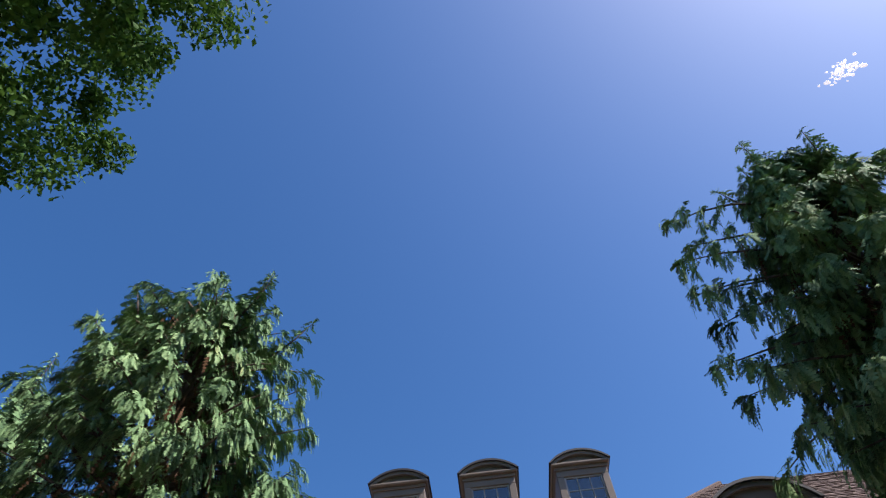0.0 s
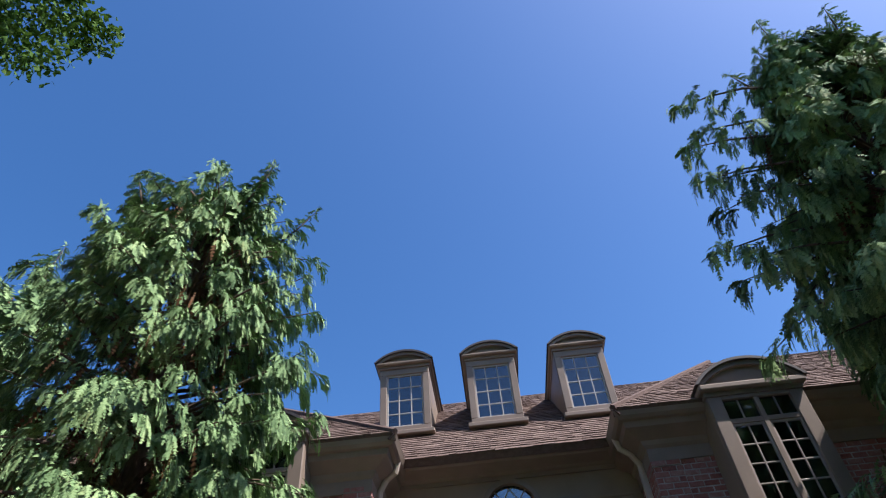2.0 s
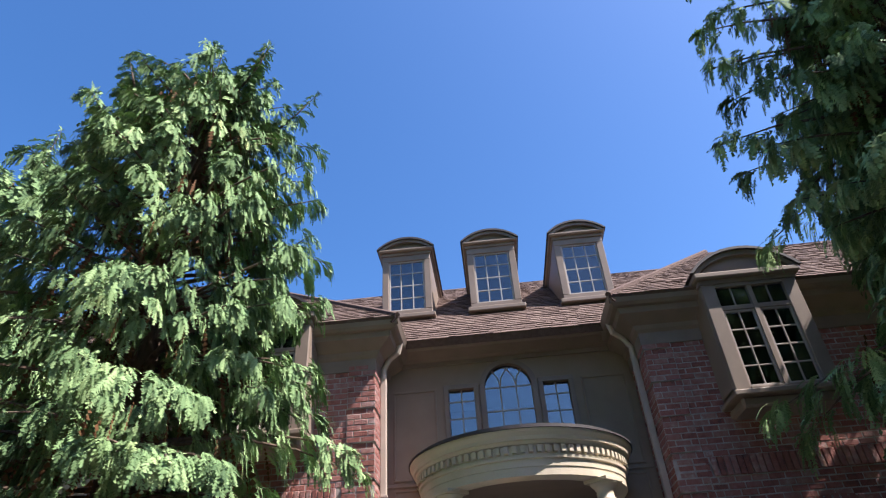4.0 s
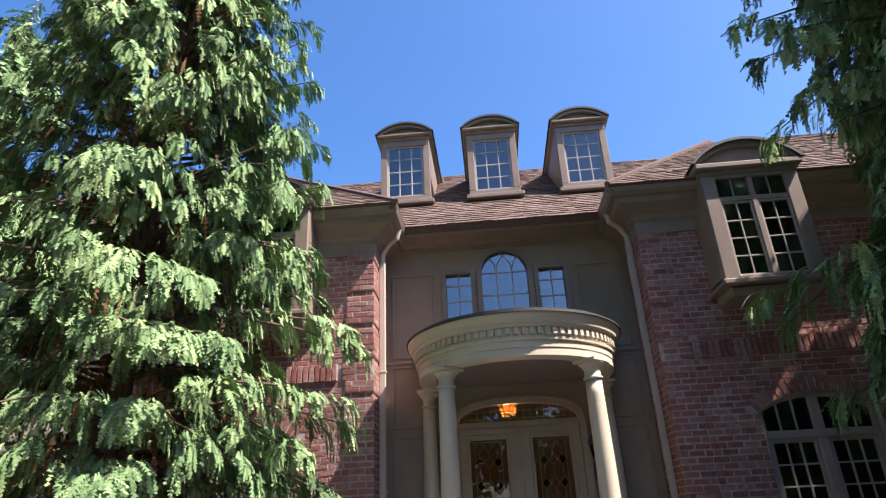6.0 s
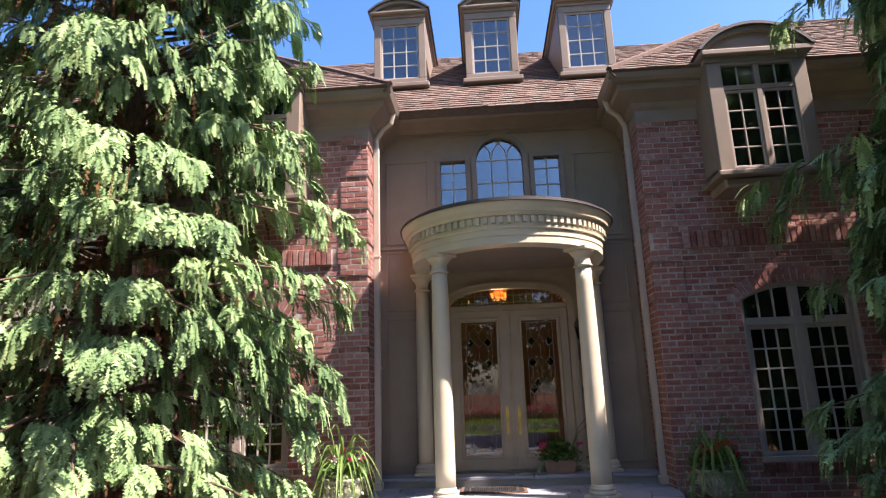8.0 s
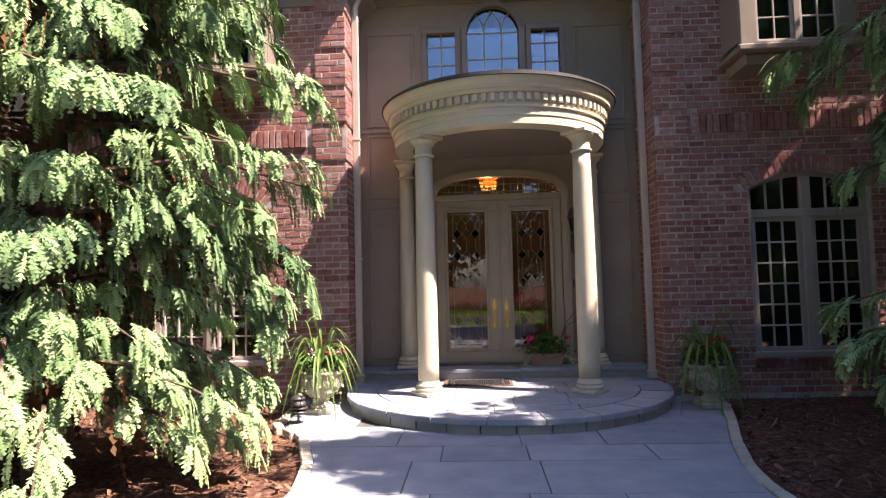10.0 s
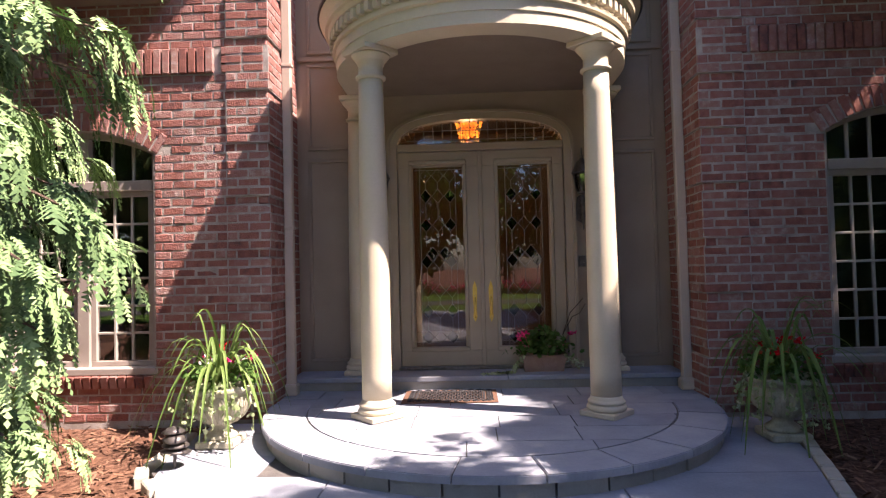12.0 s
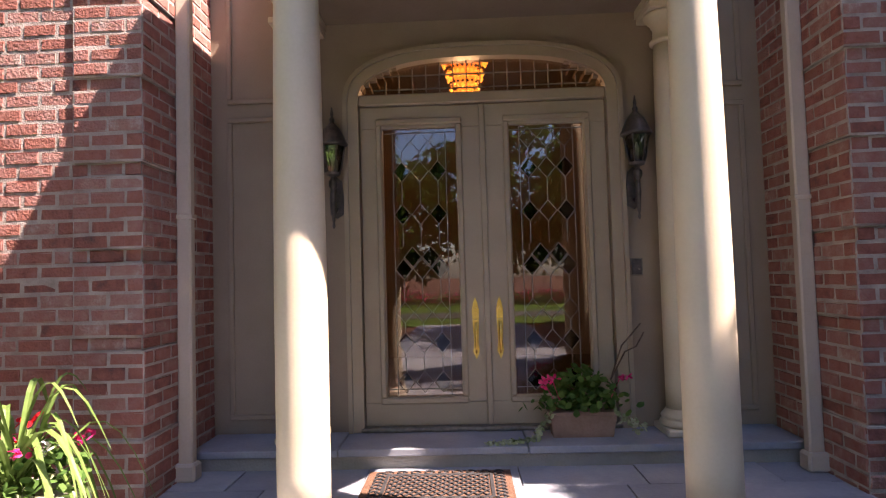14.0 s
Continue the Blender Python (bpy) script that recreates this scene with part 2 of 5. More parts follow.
def prism(bm, poly, z0, z1):
    """A flat slab over a plan polygon."""
    lo = [bm.verts.new((x, y, z0)) for x, y in poly]
    hi = [bm.verts.new((x, y, z1)) for x, y in poly]
    n = len(poly)
    bm.faces.new(lo[::-1])
    bm.faces.new(hi)
    for i in range(n):
        bm.faces.new((lo[i], lo[(i + 1) % n], hi[(i + 1) % n], hi[i]))
    bmesh.ops.recalc_face_normals(bm, faces=bm.faces)
    return bm


def plate(bm, poly, y0, y1):
    """An upright slab over a polygon of (x, z)."""
    a = [bm.verts.new((x, y0, z)) for x, z in poly]
    b = [bm.verts.new((x, y1, z)) for x, z in poly]
    n = len(poly)
    bm.faces.new(a)
    bm.faces.new(b[::-1])
    for i in range(n):
        bm.faces.new((a[i], b[i], b[(i + 1) % n], a[(i + 1) % n]))
    bmesh.ops.recalc_face_normals(bm, faces=bm.faces)
    return bm


def strip_y(bm, outer, inner, y0, y1):
    """An upright band between two lines of (x, z) with as many points."""
    n = len(outer)
    rows = [[bm.verts.new((p[0], y, p[1])) for p in line] for line in (outer, inner) for y in (y0, y1)]
    of, ob_, jf, jb = rows
    for i in range(n - 1):
        for q in ((of[i], of[i + 1], jf[i + 1], jf[i]), (ob_[i], jb[i], jb[i + 1], ob_[i + 1]), (of[i], ob_[i], ob_[i + 1], of[i + 1]), (jf[i], jf[i + 1], jb[i + 1], jb[i])):
            bm.faces.new(q)
    bm.faces.new((of[0], jf[0], jb[0], ob_[0]))
    bm.faces.new((of[-1], ob_[-1], jb[-1], jf[-1]))
    bmesh.ops.recalc_face_normals(bm, faces=bm.faces)
    return bm


def arc(xc, half, z_spring, rise, n=14):
    """A segmental or elliptic arch from left to right."""
    if rise >= half * 0.99:
        return [(xc - half * math.cos(math.pi * i / n), z_spring + rise * math.sin(math.pi * i / n)) for i in range(n + 1)]
    r = (half * half + rise * rise) / (2 * rise)
    a = math.asin(half / r)
    return [(xc + r * math.sin(-a + 2 * a * i / n), z_spring + rise - r + r * math.cos(-a + 2 * a * i / n)) for i in range(n + 1)]


def ellipse_arc(xc, half, z_spring, rise, n=24, power=0.75):
    out = []
    for i in range(n + 1):
        c, s = math.cos(math.pi * i / n), math.sin(math.pi * i / n)
        out.append((xc - half * math.copysign(abs(c) ** power, c), z_spring + rise * s ** power))
    return out


# ---- plan of the place ----
CX = 0.34                 # middle of the entrance
FRONT, BACK = 8.17, 9.13  # brick front, entrance wall
PIER = 1.95               # half the recess
PORCH = 0.14
STEP = 0.27
EAVE = 5.65
SLOPE = 0.83
COURSE, BRICK = 0.0813, 0.203


def mirror(x):
    return 2 * CX - x


# ground: one sheet, bark mulch near the house
bm = bmesh.new()
bmesh.ops.create_grid(bm, x_segments=60, y_segments=60, size=1.0)
for v in bm.verts:
    v.co.x = math.copysign(abs(v.co.x) ** 3, v.co.x) * 600
    v.co.y = math.copysign(abs(v.co.y) ** 3, v.co.y) * 600
    near = max(0.0, 1 - abs(v.co.length) / 40)
    v.co.z = -0.06 + near * 0.02 * noise.noise(v.co * 0.9)
setting("ground", bm, M_MULCH, "brown bark mulch ground around the house", "ground")
bm = bmesh.new()
prism(bm, [(-40, -30), (-40, -3.6), (-1.6, -3.6), (40, -3.6), (40, -30)], -0.05, -0.015)
setting("lawn", bm, M_GRASS, "mown green lawn in front of the house", "lawn")
bm = bmesh.new()
prism(bm, [(-40, -9.5), (40, -9.5), (40, -6.5), (-40, -6.5)], -0.045, -0.005)
setting("road", bm, M_ASPHALT, "grey asphalt drive crossing the lawn", "road")


# ---- walls ----
def solid_wall(bm, x0, x1, z0, z1, y0, y1, openings):
    """openings: (xa, xb, za, spring, rise)."""
    cuts = {x0, x1}
    for xa, xb, za, zs, rise in openings:
        k = 36 if rise else 1
        cuts |= {xa + (xb - xa) * i / k for i in range(k + 1)}
    cuts = sorted(cuts)
    for a, b in zip(cuts, cuts[1:]):
        mid = (a + b) / 2
        solid = [(z0, z1)]
        for xa, xb, za, zs, rise in openings:
            if xa < mid < xb:
                top = zs
                if rise:
                    half = (xb - xa) / 2
                    r = (half * half + rise * rise) / (2 * rise)
                    top = zs + rise - r + math.sqrt(max(0, r * r - (mid - (xa + xb) / 2) ** 2))
                solid = [s for lo, hi in solid for s in ((lo, min(hi, za)), (max(lo, top), hi)) if s[1] - s[0] > 1e-4]
        for lo, hi in solid:
            box(bm, a, b, y0, y1, lo, hi)


def inside(x, z, openings, grow=0.0):
    for xa, xb, za, zs, rise in openings:
        if xa - grow < x < xb + grow and z > za:
            top = zs
            if rise:
                half = (xb - xa) / 2
                r = (half * half + rise * rise) / (2 * rise)
                top = zs + rise - r + math.sqrt(max(0, r * r - min(half, abs(x - (xa + xb) / 2)) ** 2))
            if z < top + grow:
                return True
    return False


def brick_mesh(length, seed, depth=0.05):
    """A tumbled brick: worn edges, an uneven face and slightly crooked ends."""
    r = random.Random(seed)
    bm = bmesh.new()
    box(bm, -length / 2, length / 2, -depth, 0, -(COURSE - 0.0145) / 2, (COURSE - 0.0145) / 2)
    front = [v for v in bm.verts if v.co.y < -depth + 1e-5]
    bmesh.ops.bevel(bm, geom=[e for e in bm.edges if all(v in front for v in e.verts)], offset=0.0055, segments=2, affect="EDGES")
    bmesh.ops.delete(bm, geom=[f for f in bm.faces if all(abs(v.co.y) < 1e-6 for v in f.verts)], context="FACES")
    for v in bm.verts:
        if v.co.y < -0.01:
            v.co += Vector((r.uniform(-0.003, 0.003), r.uniform(-0.0015, 0.0025), r.uniform(-0.0028, 0.0028)))
    me = bpy.data.meshes.new("brick")
    bm.to_mesh(me)
    bm.free()
    me.materials.append(M_BRICK_ONE)
    return me


BRICK_FULL = [brick_mesh(BRICK - 0.0145, k) for k in range(6)]
BRICK_QUOIN = 6  # courses from one proud block of the corners to the next
GW = (CX + 3.02, CX + 4.46, 0.43, 2.46, 0.22)     # ground-floor window opening, east
GWW = (mirror(GW[1]), mirror(GW[0]), *GW[2:])
UW = (CX + 2.96, CX + 3.92, 4.12, 5.6, 0)          # behind the oriel
UWW = (mirror(UW[1]), mirror(UW[0]), *UW[2:])
rng = random.Random(4)


def lay_bricks(wall, spots):
    """spots: (matrix, length); the nearest whole ones become pieces of their own, the rest one mesh."""
    whole = sorted((s for s in spots if s[1] == BRICK), key=lambda s: (s[0].translation - Vector((CX, 4.5, 1.3))).length)[:290]
    chosen = set(map(id, whole))
    for k, (m, _) in enumerate(whole):
        ob = new("brick", BRICK_FULL[(k * 7 + k // 5) % 6])
        ob.parent = wall
        ob.matrix_basis = m
    verts, faces = [], []
    for s in spots:
        if id(s) in chosen:
            continue
        m, length = s
        h, w, e, d = (COURSE - 0.0145) / 2, (length - 0.0145) / 2, 0.005, 0.05
        loc = [(-w, 0, -h), (w, 0, -h), (w, 0, h), (-w, 0, h), (-w, -d + e, -h), (w, -d + e, -h), (w, -d + e, h), (-w, -d + e, h),
               (-w + e, -d, -h + e), (w - e, -d, -h + e), (w - e, -d, h - e), (-w + e, -d, h - e)]
        k = len(verts)
        verts += [m @ (Vector(c) + (Vector((rng.uniform(-0.003, 0.003), 0, rng.uniform(-0.0025, 0.0025))) if i > 3 else Vector())) for i, c in enumerate(loc)]
        for a in (0, 4):
            faces += [(k + a + i, k + a + (i + 1) % 4, k + a + 4 + (i + 1) % 4, k + a + 4 + i) for i in range(4)]
        faces.append((k + 8, k + 9, k + 10, k + 11))
    me = bpy.data.meshes.new("brickwork")
    me.from_pydata(verts, [], faces)
    me.materials.append(M_BRICK)
    ob = new("brickwork", me)
    ob.parent = wall
    tagged(ob, "weathered red brickwork", "", "", "stuff")


def front_spots(x_from, x_to, corner, openings, z_top):
    """Running bond on the front; corner is the x of the quoined edge."""
    spots = []
    out = 1 if corner > x_from + 1e-6 else -1
    for c in range(int(z_top / COURSE)):
        z = (c + 0.5) * COURSE
        if 3.21 < z < 3.45:
            continue
        x, run = corner + out * (0.028 if c % BRICK_QUOIN else 0.006), (BRICK if c % 2 else BRICK / 2)
        while abs(x - corner) < abs(x_to - x_from) - 0.01:
            a, b = sorted((x, x - out * run))
            mid = (a + b) / 2
            if not any(inside(q, zz, openings, 0.005) for q in (a + 0.01, mid, b - 0.01) for zz in (z - 0.03, z + 0.03)) and not any(
                    inside(mid, z, [o], 0.13) and z > o[3] - 0.02 for o in openings if o[4]):
                proud = 0.022 if abs(mid - corner) < 0.39 and c % BRICK_QUOIN else 0.0
                j = rng.uniform(-0.003, 0.003)
                spots.append((pose(mid, FRONT + 0.044 - proud + j, z, rng.uniform(-0.5, 0.5), rng.uniform(-0.5, 0.5), 0), run if run == BRICK else b - a))
            else:
                # closers beside an opening
                for o in openings:
                    for lo, hi in ((a, min(b, o[0] - 0.006)), (max(a, o[1] + 0.006), b)):
                        w = hi - lo
                        if 0.03 < w < b - a - 0.004 and o[2] - 0.05 < z and not inside((lo + hi) / 2, z, openings, 0.004) and not (o[4] and inside((lo + hi) / 2, z, [o], 0.13) and z > o[3] - 0.02) and z < o[3] + o[4] + 0.1:
                            spots.append((pose((lo + hi) / 2, FRONT + 0.044, z), w))
            x -= out * run
            done = round(abs(x - corner) / (BRICK / 2))
            run = BRICK / 2 if c % 2 == 0 and done in (3, 4) else BRICK
    return spots


def side_spots(x, facing, z_top):
    spots = []
    for c in range(int(z_top / COURSE)):
        z = (c + 0.5) * COURSE
        y, run = FRONT - (0.02 if c % BRICK_QUOIN else 0.0), (BRICK / 2 if c % 2 else BRICK)
        while y < BACK - 0.05:
            w = min(run, BACK - y)
            proud = 0.022 if y - FRONT < 0.42 and c % BRICK_QUOIN else 0.0
            spots.append((pose(x - facing * (0.044 - proud), y + w / 2, z, 0, 0, 90 * facing), w))
            y += w
            run = BRICK
    return spots


def arch_spots(o):
    """The ring of bricks on edge over a window, and the rowlock sill."""
    xa, xb, za, zs, rise = o
    half, xc = (xb - xa) / 2, (xa + xb) / 2
    r = (half * half + rise * rise) / (2 * rise)
    a = math.asin(half / r)
    n = int(2 * a * r / COURSE)
    spots = []
    for i in range(n + 1):
        t = -a + 2 * a * (i + 0.0) / n
        rr = r + 0.10
        spots.append((pose(xc + rr * math.sin(t), FRONT + 0.036, zs + rise - r + rr * math.cos(t)) @ pose(0, 0, 0, 0, math.degrees(t) + 90, 0), BRICK))
    for i in range(int((xb - xa + 0.1) / COURSE)):
        spots.append((pose(xa - 0.03 + (i + 0.5) * COURSE, FRONT + 0.005, za - 0.06, 12, 0, 0) @ pose(0, 0, 0, 0, 90, 0), 0.13))
    return spots


def band_spots(x0, x1):
    return [(pose(x0 + (i + 0.5) * COURSE, FRONT + 0.012, 3.293) @ pose(0, 0, 0, 0, 90, 0), 0.244) for i in range(int((x1 - x0) / COURSE))]


def wing(name, corner, far, openings, facing, label):
    bm = bmesh.new()
    x0, x1 = sorted((corner + facing * 0.001, far))
    solid_wall(bm, x0, x1, -0.3, EAVE - 0.1, FRONT - 0.001, FRONT + 0.30, openings)
    box(bm, *sorted((corner + facing * 0.001, corner - facing * 0.3)), FRONT + 0.30, BACK + 0.2, -0.3, EAVE - 0.1)
    for k in range(11):
        lo, hi = (6 * k + 1) * COURSE, min((6 * k + 6) * COURSE, 5.27)
        if lo < 5.2:
            box(bm, *sorted((corner + facing * 0.022, corner - facing * 0.375)), FRONT - 0.023, FRONT + 0.38, lo, hi)
    ob = setting(name, bm, M_MORTAR, label, "wall")
    edge = corner - facing * 3.9
    spots = front_spots(min(corner, edge), max(corner, edge), corner, openings, 5.28) + side_spots(corner, facing, 5.28)
    for o in openings:
        if o[4]:
            spots += arch_spots(o)
    b0, b1 = sorted((corner - facing * 0.44, edge))
    spots += band_spots(b0, b1)
    c0, c1 = sorted((corner, corner - facing * 0.44))
    for i in range(3):
        z = (int(3.21 / COURSE) + i + 0.5) * COURSE
        spots += [(pose((c0 + c1) / 2 + k * BRICK, FRONT + 0.022, z), BRICK) for k in (-0.5, 0.5)]
    return ob, spots


wall_west, west_spots = wing("wall_west", CX - PIER, -9.5, [GWW, UWW], 1, "red brick front wall with corner quoins")
wall_east, east_spots = wing("wall_east", CX + PIER, 9.5, [GW, UW], -1, "red brick front wall in tree shade")

# entrance wall with the door and the triple window
DOOR = (CX - 0.90, CX + 0.90, STEP, 2.67, 0.31)
W2 = [(CX - 0.96, CX - 0.53, 4.25, 5.02, 0), (CX - 0.38, CX + 0.38, 4.25, 5.04, 0.34), (CX + 0.53, CX + 0.96, 4.25, 5.02, 0)]
bm = bmesh.new()
solid_wall(bm, CX - PIER, CX + PIER, -0.3, EAVE - 0.1, BACK, BACK + 0.25, [DOOR] + W2)
bmesh.ops.remove_doubles(bm, verts=bm.verts, dist=0.0005)
wall_entry = setting("wall_entry", bm, M_STUCCO, "taupe stucco entrance wall with raised panels", "wall")


def panel_mould(x0, x1, z0, z1, w=0.035, d=0.022):
    bm = bmesh.new()
    for a, b, c, e in ((x0, x1, z0, z0 + w), (x0, x1, z1 - w, z1), (x0, x0 + w, z0 + w, z1 - w), (x1 - w, x1, z0 + w, z1 - w)):
        box(bm, a, b, BACK - d, BACK + 0.01, c, e, bevel=0.006)
    part("panel_moulding", bm, M_STUCCO, wall_entry)


for sx in (lambda x: x, mirror):
    for x, y, z0, z1 in ((-1.49, -0.99, 0.37, 2.52), (-1.49, -0.99, 2.62, 3.55), (-1.49, -0.80, 3.66, 5.04)):
        a, b = sorted((sx(x), sx(y)))
        panel_mould(a, b, z0, z1)
bm = bmesh.new()
for z in (3.58, ):
    box(bm, CX - PIER + 0.02, CX + PIER - 0.02, BACK - 0.03, BACK + 0.01, z, z + 0.05, bevel=0.008)
part("string_moulding", bm, M_STUCCO, wall_entry)


# ---- roof, cornices, gutters ----
def roof_plane(name, corners, label, rows=True):
    """A sloping roof face: corners eave-left, eave-right, top-right, top-left; lapped shingle courses."""
    el, er, tr, tl = (Vector(c) for c in corners)
    n = (er - el).cross(tl - el).normalized()
    if n.z < 0:
        n = -n
    bm = bmesh.new()
    v = [bm.verts.new(p - n * d) for d in (0.0, 0.12) for p in (el, er, tr, tl)]
    for q in ((0, 1, 2, 3), (7, 6, 5, 4), (0, 4, 5, 1), (1, 5, 6, 2), (2, 6, 7, 3), (3, 7, 4, 0)):
        bm.faces.new([v[i] for i in q])
    bmesh.ops.recalc_face_normals(bm, faces=bm.faces)
    ob = setting(name, bm, M_SHINGLE, label, "roof")
    # shingle tabs, one island each
    r = random.Random(7)
    up_len = ((tl + tr) / 2 - (el + er) / 2).length
    n_rows = int(up_len / 0.14)
    verts, faces = [], []
    for i in range(n_rows):
        f0, f1 = i / n_rows, (i + 1.15) / n_rows
        a0, b0 = el.lerp(tl, f0), er.lerp(tr, f0)
        a1, b1 = el.lerp(tl, min(1, f1)), er.lerp(tr, min(1, f1))
        width = (b0 - a0).length
        s = -r.uniform(0, 0.2)
        while s < width:
            w = r.choice((0.12, 0.16, 0.2, 0.26))
            u, q = max(0, s) / width, min(1, (s + w - 0.006) / width)
            s += w
            if q - u < 0.002:
                continue
            th = 0.012 + r.uniform(0, 0.012)
            drop = (el - tl).normalized() * r.uniform(0, 0.015)
            k = len(verts)
            lo0, lo1, hi1, hi0 = a0.lerp(b0, u) + drop, a0.lerp(b0, q) + drop, a1.lerp(b1, q), a1.lerp(b1, u)
            verts += [lo0 + n * th, lo1 + n * th, hi1 + n * 0.003, hi0 + n * 0.003, lo0 + n * 0.001, lo1 + n * 0.001]
            faces += [(k, k + 1, k + 2, k + 3), (k + 4, k + 5, k + 1, k)]
    me = bpy.data.meshes.new("shingles")
    me.from_pydata(verts, [], faces)
    me.materials.append(M_SHINGLE)
    sh = new("shingles", me)
    sh.parent = ob
    tagged(sh, "brown asphalt shingles in lapped rows", "", "", "stuff")
    return ob


OV = 0.42                       # overhang of the eaves
EY, MY = FRONT - 0.45, 8.58     # eave lines of the wings and of the middle
RIDGE_Y = 12.45
roof_plane("roof_middle", ((CX - 4.2, MY, EAVE), (CX + 4.2, MY, EAVE), (CX + 4.2, RIDGE_Y, EAVE + SLOPE * (RIDGE_Y - MY)), (CX - 4.2, RIDGE_Y, EAVE + SLOPE * (RIDGE_Y - MY))), "brown shingle roof over the entrance")
D = 2.76
for s, nm in ((-1, "west"), (1, "east")):
    xe = CX + s * (PIER - OV)
    xf = CX + s * 9.5
    top = EAVE + SLOPE * D
    a, b = (xe, EY, EAVE), (xf, EY, EAVE)
    c, d = (xf, EY + D, top), (xe + s * D, EY + D, top)
    roof_plane("roof_front_" + nm, (a, b, c, d) if s > 0 else (b, a, d, c), "brown shingle hipped roof of the side wing")
    roof_plane("roof_side_" + nm, ((xe, EY, EAVE), (xe, EY + 2 * D, EAVE), (xe + s * D, EY + D + 0.3, top), (xe + s * D, EY + D, top)), "brown shingle hip beside the entrance roof")
    bm = bmesh.new()
    tube(bm, [(xe, EY, EAVE + 0.01), (xe + s * D, EY + D, top + 0.02)], 0.05, 6)
    setting("roof_hip_cap_" + nm, bm, M_SHINGLE, "brown shingle hip cap", "roof")

CORNICE = [(0.0, EAVE - 0.62), (0.03, EAVE - 0.62), (0.03, EAVE - 0.44), (0.07, EAVE - 0.40), (0.09, EAVE - 0.34), (0.28, EAVE - 0.22), (0.30, EAVE - 0.14),
           (0.36, EAVE - 0.13), (0.40, EAVE - 0.09), (0.43, EAVE - 0.02), (0.44, EAVE + 0.0), (0.0, EAVE + 0.0)]
for s, nm in ((-1, "west"), (1, "east")):
    xc = CX + s * PIER
    path = [(CX + s * 9.5, FRONT, 0, -1), (xc, FRONT, -s, -1), (xc, BACK, -s, 0)]
    bm = bmesh.new()
    sweep(bm, path, CORNICE)
    setting("cornice_" + nm, bm, M_TRIM, "taupe painted boxed eave and gutter", "trim")
bm = bmesh.new()
sweep(bm, [(CX - PIER, BACK, 0, -1), (CX + PIER, BACK, 0, -1)], [(o * 1.22, EAVE + (z - EAVE) * 0.36) for o, z in CORNICE])
setting("cornice_middle", bm, M_TRIM, "taupe painted eave over the entrance", "trim")

for s in (-1, 1):
    th = thing("downspout", "taupe metal downspout in the recess corner", "downspout", "downspouts", (CX + s * (PIER - 0.07), 8.56, PORCH))
    bm = bmesh.new()
    box(bm, -0.045, 0.045, -0.035, 0.035, 0.1, 4.92, bevel=0.01)
    part("pipe", bm, M_GUTTER, th)
    bm = bmesh.new()
    tube(bm, [(0, 0, 4.9), (0, 0, 5.05), (-s * 0.10, -0.04, 5.2), (-s * 0.24, -0.1, 5.27), (-s * 0.3, -0.14, 5.48)], 0.045, 8)
    part("elbow", bm, M_GUTTER, th)
    part("shoe", one_box(-0.07, 0.07, -0.065, 0.05, 0, 0.11, bevel=0.015), M_GUTTER, th)
    for z in (1.6, 3.2):
        part("strap", one_box(-0.055, 0.055, -0.04, 0.036, z, z + 0.03, bevel=0.003), M_GUTTER, th)


# ---- windows ----
def bars(parent, xs, zs, x0, x1, z0, z1, y, w=0.018, mat=None, top=None, name="muntin"):
    for x in xs:
        t = top(x) if top else z1
        part(name, one_box(x - w / 2, x + w / 2, y - 0.012, y + 0.012, z0, t, bevel=0.003), mat or M_MUNTIN, parent)
    for z in zs:
        part(name, one_box(x0, x1, y - 0.010, y + 0.010, z - w / 2, z + w / 2, bevel=0.003), mat or M_MUNTIN, parent)


def pane(parent, poly, y, mat=None):
    ob = part("pane", plate(bmesh.new(), poly, y, y + 0.005), mat or M_GLASS, parent)
    ob.visible_shadow = False
    return ob


def rect(x0, x1, z0, z1):
    return [(x0, z0), (x1, z0), (x1, z1), (x0, z1)]


def frame_bm(x0, x1, z0, z1, w, y0, y1, bevel=0.005):
    bm = bmesh.new()
    for a, b, c, d in ((x0, x1, z0, z0 + w), (x0, x1, z1 - w, z1), (x0, x0 + w, z0 + w, z1 - w), (x1 - w, x1, z0 + w, z1 - w)):
        box(bm, a, b, y0, y1, c, d, bevel=bevel)
    return bm


